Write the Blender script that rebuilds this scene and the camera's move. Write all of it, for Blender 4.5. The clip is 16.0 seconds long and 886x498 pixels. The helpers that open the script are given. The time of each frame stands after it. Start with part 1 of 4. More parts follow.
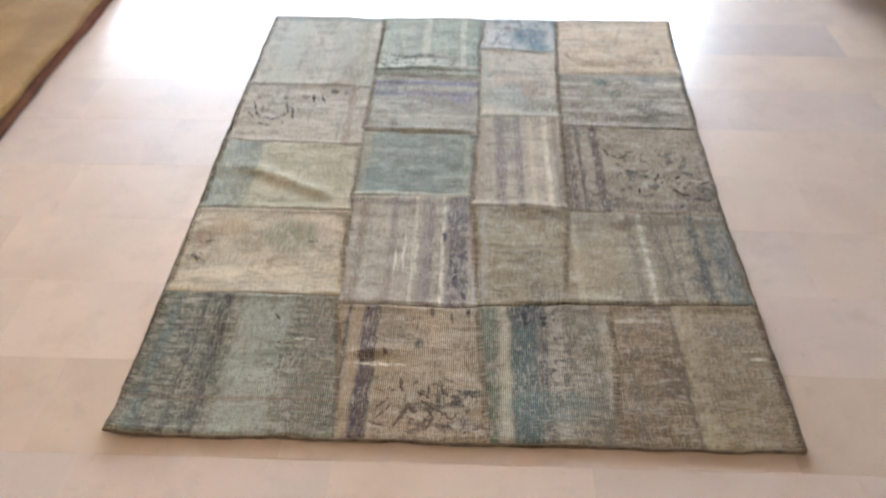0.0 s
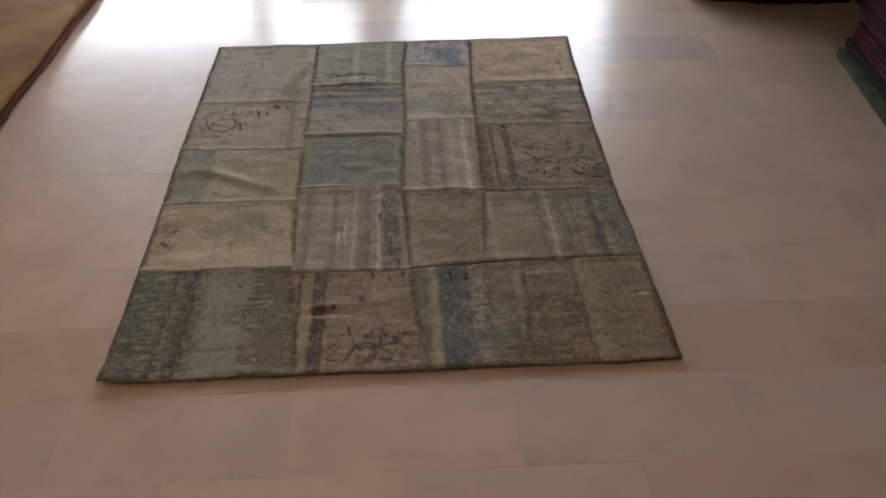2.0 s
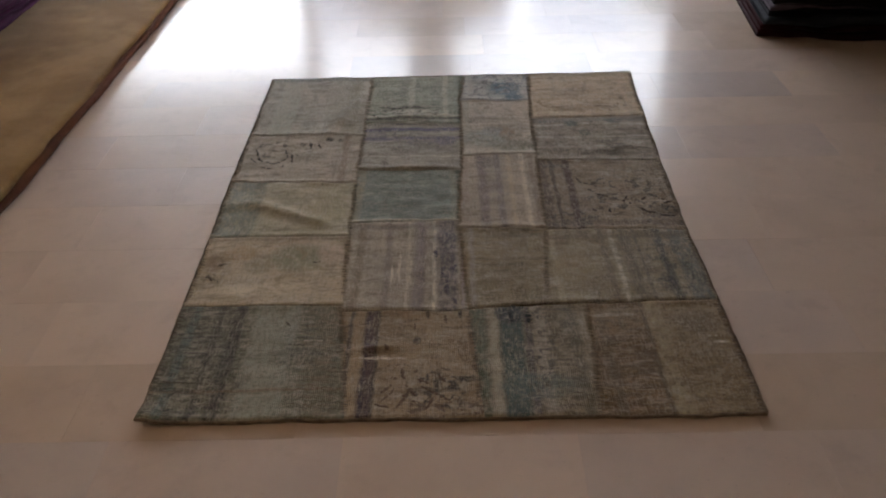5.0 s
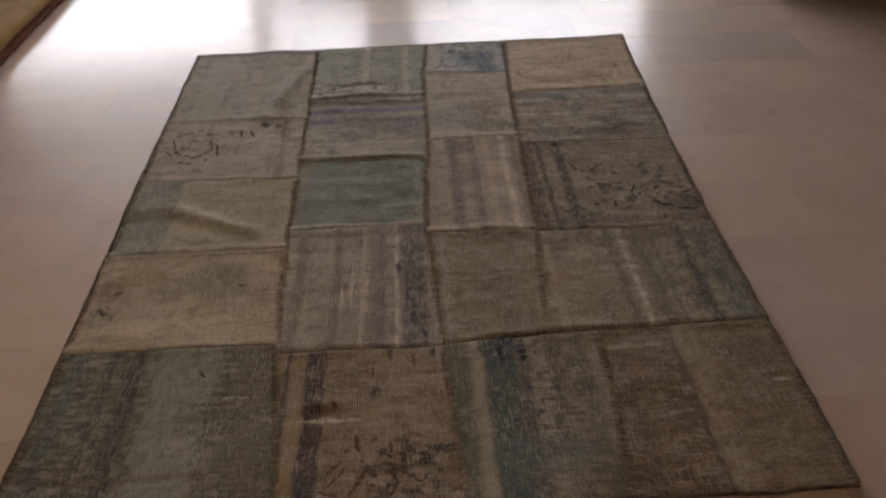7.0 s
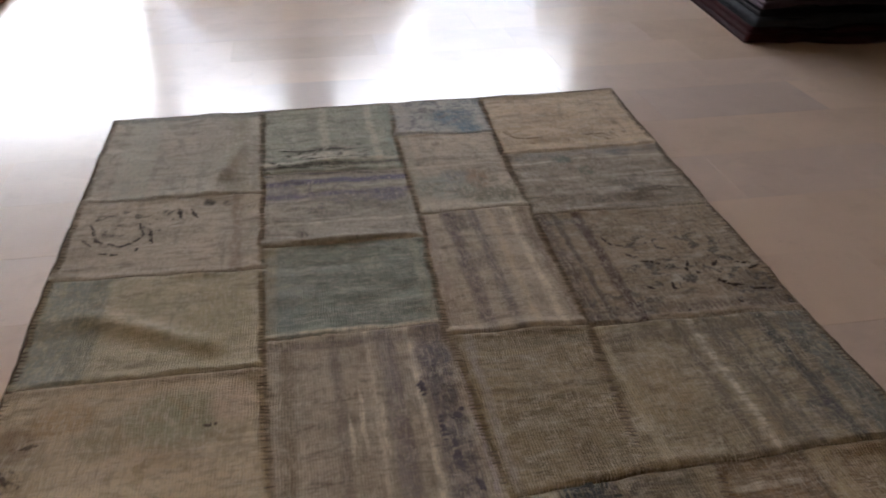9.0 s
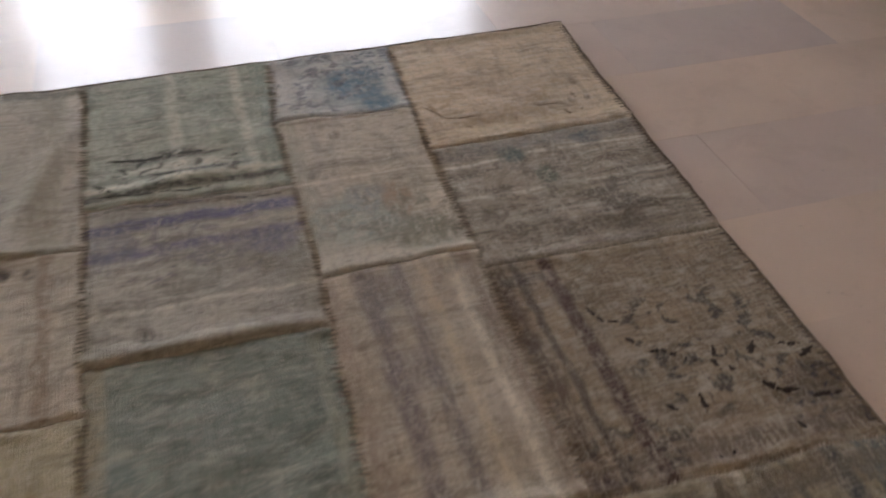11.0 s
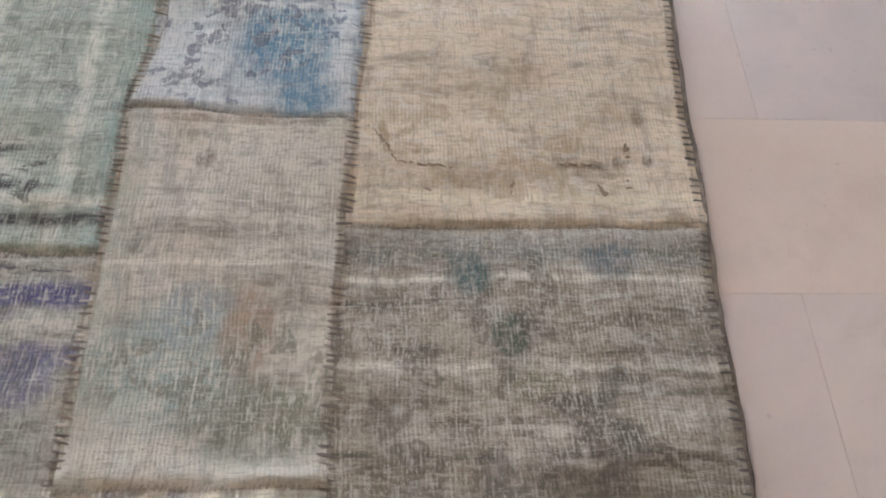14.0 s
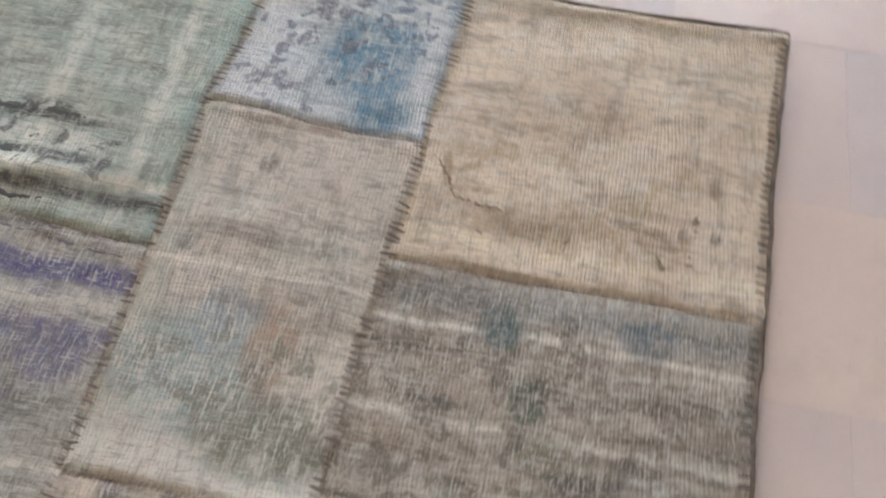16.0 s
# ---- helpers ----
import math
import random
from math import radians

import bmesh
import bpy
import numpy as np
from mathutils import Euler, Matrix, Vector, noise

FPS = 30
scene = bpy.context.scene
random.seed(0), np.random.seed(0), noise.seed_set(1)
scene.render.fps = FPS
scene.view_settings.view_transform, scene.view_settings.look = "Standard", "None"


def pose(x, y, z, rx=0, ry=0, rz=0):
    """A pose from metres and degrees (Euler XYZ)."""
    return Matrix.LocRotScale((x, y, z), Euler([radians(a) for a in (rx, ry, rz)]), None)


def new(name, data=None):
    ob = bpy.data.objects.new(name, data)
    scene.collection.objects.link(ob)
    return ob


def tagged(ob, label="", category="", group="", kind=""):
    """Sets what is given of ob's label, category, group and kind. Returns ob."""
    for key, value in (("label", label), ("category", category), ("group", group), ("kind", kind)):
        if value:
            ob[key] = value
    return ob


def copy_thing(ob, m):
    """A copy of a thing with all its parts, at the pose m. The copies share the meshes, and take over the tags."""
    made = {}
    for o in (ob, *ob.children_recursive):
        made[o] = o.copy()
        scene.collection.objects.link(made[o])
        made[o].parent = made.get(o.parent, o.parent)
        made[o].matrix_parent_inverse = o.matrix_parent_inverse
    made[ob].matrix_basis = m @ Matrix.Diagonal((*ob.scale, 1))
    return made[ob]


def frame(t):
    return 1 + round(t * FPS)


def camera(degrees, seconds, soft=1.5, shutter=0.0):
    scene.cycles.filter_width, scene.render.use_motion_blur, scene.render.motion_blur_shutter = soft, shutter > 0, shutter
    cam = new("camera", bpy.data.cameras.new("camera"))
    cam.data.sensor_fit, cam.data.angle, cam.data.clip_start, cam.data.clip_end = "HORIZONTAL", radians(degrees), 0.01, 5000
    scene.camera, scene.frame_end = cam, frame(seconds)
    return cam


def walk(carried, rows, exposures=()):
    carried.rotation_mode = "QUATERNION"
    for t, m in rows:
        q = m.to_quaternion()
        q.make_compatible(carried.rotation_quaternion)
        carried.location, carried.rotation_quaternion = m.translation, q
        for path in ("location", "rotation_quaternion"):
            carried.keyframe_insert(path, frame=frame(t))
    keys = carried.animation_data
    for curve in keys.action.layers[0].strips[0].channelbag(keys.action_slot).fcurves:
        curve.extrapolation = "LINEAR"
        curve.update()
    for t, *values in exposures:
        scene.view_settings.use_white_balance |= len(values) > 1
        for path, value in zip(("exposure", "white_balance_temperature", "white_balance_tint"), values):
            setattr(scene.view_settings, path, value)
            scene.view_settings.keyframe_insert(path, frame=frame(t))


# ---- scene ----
FOV = 54.53
ROWS = [
    (0.0, 0.868, -1.327, 1.687, 50.87, -0.07, 1.93),
    (0.5, 0.868, -1.599, 1.775, 55.76, 0.24, 0.67),
    (1.0, 0.850, -1.794, 1.784, 55.37, 1.14, -2.70),
    (1.5, 0.920, -1.823, 1.766, 53.93, 0.98, -4.79),
    (2.0, 0.903, -1.830, 1.774, 53.84, 0.40, -3.16),
    (2.5, 0.900, -1.814, 1.791, 57.53, 0.66, -1.22),
    (3.0, 0.871, -1.811, 1.795, 59.48, 0.12, -0.90),
    (3.5, 0.868, -1.817, 1.786, 58.41, 0.32, -0.09),
    (3.7, 0.878, -1.814, 1.775, 57.80, 0.39, 0.05),
    (5.8, 0.843, -1.498, 1.623, 55.41, 1.99, -1.57),
    (6.0, 0.845, -1.428, 1.634, 54.83, 1.63, -3.30),
    (6.5, 0.863, -1.202, 1.508, 58.83, 2.70, -4.93),
    (7.0, 0.866, -1.089, 1.359, 55.53, 1.61, -2.92),
    (7.5, 0.820, -1.013, 1.197, 54.89, -0.09, -2.21),
    (8.0, 0.706, -0.899, 1.167, 55.22, -0.52, -4.20),
    (8.5, 0.663, -0.699, 1.094, 60.27, 0.45, -3.33),
    (8.7, 0.616, -0.634, 1.100, 60.57, -0.44, -6.07),
    (10.8, 0.703, 0.196, 1.116, 50.56, -0.48, -16.53),
    (11.0, 0.764, 0.324, 1.101, 49.80, -0.77, -17.09),
    (11.5, 0.978, 0.615, 1.079, 47.25, -1.76, -21.77),
    (12.0, 1.156, 0.892, 1.068, 44.39, -3.69, -13.15),
    (12.5, 1.270, 1.108, 1.001, 37.09, -3.37, -6.33),
    (13.0, 1.284, 1.233, 0.996, 29.60, -5.27, -6.39),
    (13.5, 1.258, 1.291, 1.007, 28.19, -4.61, -1.02),
    (14.0, 1.286, 1.252, 1.009, 31.52, -3.61, -1.80),
    (14.5, 1.277, 1.249, 0.999, 27.46, -4.53, -1.87),
    (15.0, 1.284, 1.266, 1.017, 26.76, -3.48, -1.42),
    (15.5, 1.313, 1.296, 1.026, 26.26, -1.41, 0.24),
    (16.0, 1.383, 1.376, 1.058, 27.91, -1.56, 10.95),
]
cam = camera(FOV, 16.0, soft=2.0, shutter=0.4)
EXPOSURES = [(0.0, 1.62, 5500, 6), (0.5, 0.9, 6400, 13), (1.0, 0.55, 6600, 14), (1.5, 0.25, 6300, 12), (2.0, 0.15, 6250, 13), (2.5, 0.1, 6050, 11), (3.0, -0.33, 6350, 15), (3.5, -0.37, 6400, 16),
             (6.0, 0.0, 6100, 12), (6.5, -0.22, 6400, 14), (7.0, -0.28, 6650, 18), (7.5, -0.22, 6500, 17), (8.0, 0.28, 6100, 13), (8.7, 0.05, 6300, 14), (10.8, 0.2, 6200, 16), (11.5, 0.5, 6200, 16),
             (12.0, 0.36, 6150, 16), (12.5, 0.57, 5900, 14), (13.0, 0.96, 5700, 12), (13.5, 1.08, 5550, 10), (14.5, 1.33, 5550, 10), (16.0, 1.31, 5550, 10)]
walk(cam, [(t, pose(x, y, z, rx, ry, rz)) for t, x, y, z, rx, ry, rz in ROWS], EXPOSURES)

# ---- world and light ----
world = bpy.data.worlds.new("world")
scene.world = world
world.use_nodes = True
sky = world.node_tree.nodes.new("ShaderNodeTexSky")
sky.sky_type, sky.sun_disc, sky.sun_elevation, sky.sun_rotation = "NISHITA", False, radians(40), radians(20)
world.node_tree.links.new(sky.outputs[0], world.node_tree.nodes["Background"].inputs[0])
world.node_tree.nodes["Background"].inputs[1].default_value = 0.1
DAY = 7.6          # brightness of the day outside the shop window

# room: x from west to east, y from the back to the window front
WEST, EAST, BACK, FRONT, HIGH = -4.2, 5.2, -4.2, 7.0, 3.2


# ---- materials ----
def srgb(r, g, b, k=1.0):
    def lin(c):
        c /= 255
        return k * (c / 12.92 if c <= 0.04045 else ((c + 0.055) / 1.055) ** 2.4)
    return (lin(r), lin(g), lin(b), 1)


class Nodes:
    """Short hand for building a node material."""

    def __init__(self, name, rough=0.8, metal=0.0):
        self.mat = bpy.data.materials.new(name)
        self.mat.use_nodes = True
        self.tree = self.mat.node_tree
        self.bsdf = self.tree.nodes["Principled BSDF"]
        self.bsdf.inputs["Roughness"].default_value = rough
        self.bsdf.inputs["Metallic"].default_value = metal

    def node(self, kind, **props):
        n = self.tree.nodes.new(kind)
        for k, v in props.items():
            setattr(n, k, v)
        return n

    def put(self, socket, value):
        if hasattr(value, "is_output"):
            self.tree.links.new(value, socket)
        else:
            socket.default_value = value

    def math(self, op, a, b=0.0, clamp=False):
        n = self.node("ShaderNodeMath", operation=op, use_clamp=clamp)
        self.put(n.inputs[0], a)
        self.put(n.inputs[1], b)
        return n.outputs[0]

    def map(self, x, lo, hi, a=0.0, b=1.0):
        n = self.node("ShaderNodeMapRange", interpolation_type="SMOOTHSTEP")
        for i, v in enumerate((x, lo, hi, a, b)):
            self.put(n.inputs[i], v)
        return n.outputs[0]

    def mix(self, f, a, b, blend="MIX"):
        n = self.node("ShaderNodeMix", data_type="RGBA", blend_type=blend)
        self.put(n.inputs[0], f)
        self.put(n.inputs[6], a)
        self.put(n.inputs[7], b)
        return n.outputs[2]

    def xyz(self, x, y, z=0.0):
        n = self.node("ShaderNodeCombineXYZ")
        for i, v in enumerate((x, y, z)):
            self.put(n.inputs[i], v)
        return n.outputs[0]

    def split(self, v):
        n = self.node("ShaderNodeSeparateXYZ")
        self.put(n.inputs[0], v)
        return n.outputs

    def noise(self, vec, scale, detail=2.0, rough=0.5, warp=0.0):
        n = self.node("ShaderNodeTexNoise")
        self.put(n.inputs["Vector"], vec)
        for k, v in (("Scale", scale), ("Detail", detail), ("Roughness", rough), ("Distortion", warp)):
            n.inputs[k].default_value = v
        return n.outputs[0]

    def coord(self, which):
        return self.node("ShaderNodeTexCoord").outputs[which]

    def bump(self, height, distance, strength=1.0):
        n = self.node("ShaderNodeBump")
        n.inputs["Strength"].default_value = strength
        n.inputs["Distance"].default_value = distance
        self.put(n.inputs["Height"], height)
        self.put(self.bsdf.inputs["Normal"], n.outputs[0])

    def colour(self, c):
        self.put(self.bsdf.inputs["Base Color"], c)


def shade(c, k):
    return tuple(min(1, x * k) for x in c[:3]) + (1,)


def woven(name, base, alt, bands=(), spots=(), motifs=(), hatch=(), rib=0.0056, streak=0.5, abrash=0.5, seed=0.0, wear=0.45, ribbed=0.13):
    """Faded hand-knotted wool. u runs across the piece and v up it, in metres.
    bands: (axis, place, width, colour, amount); spots: (u, v, ru, rv, colour, amount); hatch: (from u, to u, colour, amount); motifs: (u, v, ru, rv, colour, amount, scale)."""
    n = Nodes(name, 0.92)
    uv = n.coord("UV")
    u0, v0, _ = n.split(uv)
    place = n.xyz(u0, v0, seed)

    def stretched(su, sv, k, detail=3, rough=0.6):
        return n.noise(n.xyz(n.math("MULTIPLY", u0, su), n.math("MULTIPLY", v0, sv), seed + k), 1, detail, rough)
    u = n.math("ADD", u0, n.math("MULTIPLY", n.math("SUBTRACT", n.noise(place, 16, 4, 0.6), 0.5), 0.017))
    v = n.math("ADD", v0, n.math("MULTIPLY", n.math("SUBTRACT", n.noise(n.xyz(v0, u0, seed + 3), 16, 4, 0.6), 0.5), 0.017))
    c = n.mix(n.map(n.noise(place, 7, 5, 0.65), 0.36, 0.64), base, alt)
    # bands of uneven dye across the weave, stains and rubbed places
    c = n.mix(n.math("MULTIPLY", n.map(stretched(3, 38, 1), 0.5, 0.66), abrash), c, shade(alt, 0.55))
    c = n.mix(n.math("MULTIPLY", n.map(stretched(4, 44, 9), 0.55, 0.68), abrash * 0.8), c, mixed(base, PALE, 0.55))
    c = n.mix(n.math("MULTIPLY", n.map(stretched(26, 6, 11), 0.53, 0.66), 0.55), c, shade(alt, 0.55))
    c = n.mix(n.math("MULTIPLY", n.map(stretched(10, 27, 12, 4, 0.62), 0.52, 0.66), 0.62), c, mixed(shade(alt, 0.5), STAIN, 0.35))
    c = n.mix(n.math("MULTIPLY", n.map(stretched(13, 30, 13, 4, 0.62), 0.53, 0.66), 0.55), c, mixed(base, PALE, 0.75))
    c = n.mix(n.math("MULTIPLY", n.map(stretched(38, 95, 14, 4, 0.65), 0.51, 0.66), 0.42), c, shade(alt, 0.55))
    c = n.mix(n.math("MULTIPLY", n.map(stretched(32, 105, 15, 4, 0.65), 0.53, 0.66), 0.48), c, mixed(base, PALE, 0.7))
    broken = n.map(stretched(45, 26, 2, 4, 0.7), 0.36, 0.56, 0.4, 1.0)
    for axis, p, w, col, amount in bands:
        d = n.math("ABSOLUTE", n.math("SUBTRACT", u if axis == "u" else v, p))
        e = min(0.011, 0.003 + w * 0.18)
        m = n.map(d, w / 2 + e, max(w / 2 - e, 0.0))
        c = n.mix(n.math("MULTIPLY", n.math("MULTIPLY", m, min(1, amount * 1.3)), n.math("MAXIMUM", broken, 0.85 if amount >= 1 else 0.0)), c, col)
    for k, (ua, ub, col, amount) in enumerate(hatch):
        inside = n.math("MULTIPLY", n.map(u, ua - 0.012, ua + 0.012), n.map(u, ub + 0.012, ub - 0.012))
        dash = n.map(stretched(16, 62, 30 + k, 3, 0.6), 0.47, 0.60)
        c = n.mix(n.math("MULTIPLY", n.math("MULTIPLY", inside, dash), amount), c, col)
    for cu, cv, ru, rv, col, amount in spots:
        d = n.math("ADD", n.math("POWER", n.math("DIVIDE", n.math("SUBTRACT", u, cu), ru), 2), n.math("POWER", n.math("DIVIDE", n.math("SUBTRACT", v, cv), rv), 2))
        c = n.mix(n.math("MULTIPLY", n.math("MULTIPLY", n.map(d, 1.3, 0.3), min(1, amount * 1.1)), broken), c, col)
    for cu, cv, ru, rv, col, amount, scale in motifs:
        d = n.math("ADD", n.math("POWER", n.math("DIVIDE", n.math("SUBTRACT", u0, cu), ru), 2), n.math("POWER", n.math("DIVIDE", n.math("SUBTRACT", v0, cv), rv), 2))
        g = n.noise(n.xyz(u0, v0, seed + cu * 7), scale, 3, 0.55, 0.5)
        c = n.mix(n.math("MULTIPLY", n.math("MULTIPLY", n.map(d, 1.1, 0.6), n.map(g, 0.55, 0.6)), amount), c, col)
    # worn threads along warp and weft, pale where the knots are gone and dark where pile is left
    rub = n.map(n.noise(place, 9, 3, 0.6), 0.36, 0.62, 0.35, 1.0)
    c = n.mix(n.math("MULTIPLY", n.math("MULTIPLY", n.map(stretched(165, 26, 4, 3, 0.65), 0.52, 0.61), streak * 1.2), rub), c, mixed(base, PALE, 0.62))
    c = n.mix(n.math("MULTIPLY", n.map(stretched(150, 30, 16, 3, 0.65), 0.53, 0.64), 0.42), c, shade(alt, 0.52))
    c = n.mix(n.math("MULTIPLY", n.map(stretched(24, 190, 8, 3, 0.65), 0.53, 0.65), 0.42), c, shade(alt, 0.48))
    c = n.mix(n.math("MULTIPLY", n.math("MULTIPLY", n.map(stretched(30, 210, 17, 3, 0.65), 0.54, 0.63), 0.45), rub), c, mixed(base, PALE, 0.8))
    k = stretched(300, 120, 5, 2, 0.7)
    c = n.mix(n.math("MULTIPLY", n.math("MULTIPLY", n.map(k, 0.53, 0.66), wear), rub), c, mixed(base, PALE, 0.75))
    c = n.mix(n.math("MULTIPLY", n.map(stretched(140, 220, 6, 3, 0.75), 0.54, 0.66), wear * 0.5 + 0.12), c, shade(alt, 0.42))
    # ribs of the warp
    ribs = n.math("SINE", n.math("ADD", n.math("MULTIPLY", u0, 2 * math.pi / rib), n.math("MULTIPLY", n.noise(place, 9, 3, 0.6), 4.0)))
    ribs = n.map(ribs, -1, 1)
    c = n.mix(n.math("MULTIPLY", n.math("SUBTRACT", 1.0, ribs), n.math("MULTIPLY", rub, ribbed)), c, shade(alt, 0.45))
    n.colour(c)
    weft = stretched(90, 380, 7, 2)
    n.bump(n.math("ADD", n.math("MULTIPLY", ribs, 0.4), n.math("ADD", weft, n.math("MULTIPLY", k, 0.9))), 0.0020, 0.9)
    n.bsdf.inputs["Sheen Weight"].default_value = 0.1
    n.bsdf.inputs["Specular IOR Level"].default_value = 0.2
    return n.mat


def mixed(a, b, k):
    return tuple(x + (y - x) * k for x, y in zip(a, b))


PALE = srgb(214, 204, 186, 0.95)
STAIN = srgb(84, 66, 52, 0.8)


def pile(name, c1, c2, scale=5, grain=260):
    """Plain cut pile for the folded carpets."""
    n = Nodes(name, 0.95)
    p = n.coord("Object")
    c = n.mix(n.map(n.noise(p, scale, 5, 0.6), 0.35, 0.65), c1, c2)
    g = n.noise(p, grain, 2, 0.6)
    c = n.mix(n.math("MULTIPLY", n.map(g, 0.5, 0.75), 0.4), c, shade(c1, 1.5))
    c = n.mix(n.math("MULTIPLY", n.map(n.noise(p, 1.6, 4, 0.7), 0.5, 0.7), 0.45), c, shade(c2, 0.6))
    n.colour(c)
    n.bump(n.math("ADD", g, n.math("MULTIPLY", n.noise(p, 40, 3), 1.5)), 0.003, 0.7)
    n.bsdf.inputs["Sheen Weight"].default_value = 0.04
    n.bsdf.inputs["Specular IOR Level"].default_value = 0.15
    return n.mat


def plaster(name, c, k=0.06):
    n = Nodes(name, 0.75)
    p = n.coord("Object")
    n.colour(n.mix(n.map(n.noise(p, 2.5, 5, 0.6), 0.3, 0.7), c, shade(c, 1 - k * 2)))
    n.bump(n.noise(p, 120, 3), 0.001, 0.4)
    return n.mat


def stone_tile(name, c1, c2, vein):
    """Polished limestone: cloudy ground, darker drifts and a few fine veins."""
    n = Nodes(name, 0.2)
    p = n.node("ShaderNodeNewGeometry").outputs["Position"]
    rnd = n.node("ShaderNodeObjectInfo").outputs["Random"]
    isl = n.node("ShaderNodeNewGeometry").outputs["Random Per Island"]
    r = n.math("FRACT", n.math("ADD", rnd, n.math("MULTIPLY", isl, 3.7)))
    x, y, z = n.split(p)
    q = n.xyz(x, y, n.math("MULTIPLY", r, 40))
    c = n.mix(n.map(n.noise(q, 3.2, 5, 0.58, 0.4), 0.34, 0.66), c1, c2)
    c = n.mix(n.math("MULTIPLY", n.map(n.noise(q, 7.5, 5, 0.62, 0.3), 0.50, 0.72), 0.35), c, vein)
    c = n.mix(n.math("MULTIPLY", n.map(n.noise(q, 1.4, 3, 0.5), 0.5, 0.7), 0.35), c, vein)
    c = n.mix(n.math("MULTIPLY", n.map(n.noise(q, 55, 3, 0.7), 0.66, 0.74), 0.35), c, shade(vein, 0.7))
    n.colour(c)
    n.put(n.bsdf.inputs["Roughness"], n.math("ADD", n.math("MULTIPLY", n.noise(p, 3, 3, 0.5), 0.12), ROUGH - 0.06))
    n.bsdf.inputs["Specular IOR Level"].default_value = 0.36
    n.bsdf.inputs["Coat Weight"].default_value = 0.46
    n.bsdf.inputs["Coat Roughness"].default_value = 0.145
    n.bump(n.noise(p, 6, 2, 0.5), 0.0025, 0.25)
    return n.mat


ROUGH = 0.34
BEIGE = stone_tile("beige_limestone", srgb(226, 202, 181, 0.90), srgb(219, 196, 176, 0.90), srgb(202, 177, 156, 0.86))
ROSE = stone_tile("rose_limestone", srgb(222, 200, 183, 0.90), srgb(214, 193, 178, 0.89), srgb(196, 174, 159, 0.86))
LILAC = stone_tile("lilac_grey_limestone", srgb(214, 195, 182, 0.87), srgb(207, 189, 177, 0.86), srgb(191, 172, 161, 0.83))
TAN = stone_tile("tan_limestone", srgb(217, 193, 171, 0.88), srgb(209, 185, 163, 0.86), srgb(190, 166, 145, 0.84))
GROUT = plaster("grout", srgb(205, 188, 172, 0.75))
WALL = plaster("wall_paint", srgb(200, 178, 152, 0.6))
CEIL = plaster("ceiling_paint", srgb(206, 186, 160, 0.5))
FRAME = plaster("frame_paint", srgb(225, 225, 222, 0.8))


def glow(name, c, strength):
    n = Nodes(name)
    n.colour((0, 0, 0, 1))
    n.put(n.bsdf.inputs["Emission Color"], c)
    n.bsdf.inputs["Emission Strength"].default_value = strength
    return n.mat


def glass():
    n = Nodes("clear_glass", 0.02)
    n.colour((1, 1, 1, 1))
    n.bsdf.inputs["Transmission Weight"].default_value = 1.0
    n.bsdf.inputs["IOR"].default_value = 1.02
    return n.mat


def sheer():
    n = Nodes("sheer_cotton", 0.9)
    p = n.coord("Object")
    x, _, _ = n.split(p)
    tr = n.node("ShaderNodeBsdfTranslucent")
    tr.inputs[0].default_value = srgb(238, 242, 250, 0.95)
    mx = n.node("ShaderNodeMixShader")
    mx.inputs[0].default_value = 0.85
    n.colour(srgb(226, 224, 222, 0.8))
    out = n.tree.nodes["Material Output"]
    n.tree.links.new(n.bsdf.outputs[0], mx.inputs[1])
    n.tree.links.new(tr.outputs[0], mx.inputs[2])
    n.tree.links.new(mx.outputs[0], out.inputs[0])
    n.bump(n.noise(p, 300, 1), 0.0005, 0.3)
    return n.mat


# ---- mesh helpers ----
def finish(name, bm, material, smooth=True):
    me = bpy.data.meshes.new(name)
    bmesh.ops.recalc_face_normals(bm, faces=bm.faces)
    bm.to_mesh(me)
    bm.free()
    if material:
        me.materials.append(material)
    for f in me.polygons:
        f.use_smooth = smooth
    return new(name, me)


def part(name, bm, material, parent, label="", smooth=True):
    ob = finish(name, bm, material, smooth)
    ob.parent = parent
    if label:
        tagged(ob, label)
    return ob


def box(x0, y0, z0, x1, y1, z1, bevel=0.0, bm=None):
    bm = bm or bmesh.new()
    got = bmesh.ops.create_cube(bm, size=1, matrix=Matrix.LocRotScale(((x0 + x1) / 2, (y0 + y1) / 2, (z0 + z1) / 2), None, (x1 - x0, y1 - y0, z1 - z0)))
    if bevel:
        edges = list({e for v in got["verts"] for e in v.link_edges})
        bmesh.ops.bevel(bm, geom=edges, offset=bevel, segments=2, affect="EDGES", profile=0.6)
    return bm


def structure(name, bm, material, label, category, smooth=False):
    return tagged(finish(name, bm, material, smooth), label, category, kind="structure")


# ---- the room ----
floor = structure("floor", box(WEST, BACK, -0.12, EAST, FRONT + 0.3, -0.0012), GROUT, "pale beige polished stone tile floor with thin joints", "floor")
structure("ceiling", box(WEST - 0.2, BACK - 0.2, HIGH, EAST + 0.2, FRONT + 0.25, HIGH + 0.2), CEIL, "plain beige painted shop ceiling", "ceiling")
structure("wall_west", box(WEST - 0.2, BACK - 0.2, -0.12, WEST, FRONT, HIGH - 0.002), WALL, "plain cream painted shop wall", "wall")
# east wall is unseen; its dark colour keeps the right side dim
structure("wall_east", box(EAST, BACK - 0.2, -0.12, EAST + 0.2, FRONT, HIGH - 0.002), plaster("bounce_damping_brown", srgb(74, 54, 42, 0.7)), "plain unseen shop wall, dark brown to hold back bounced light", "wall")
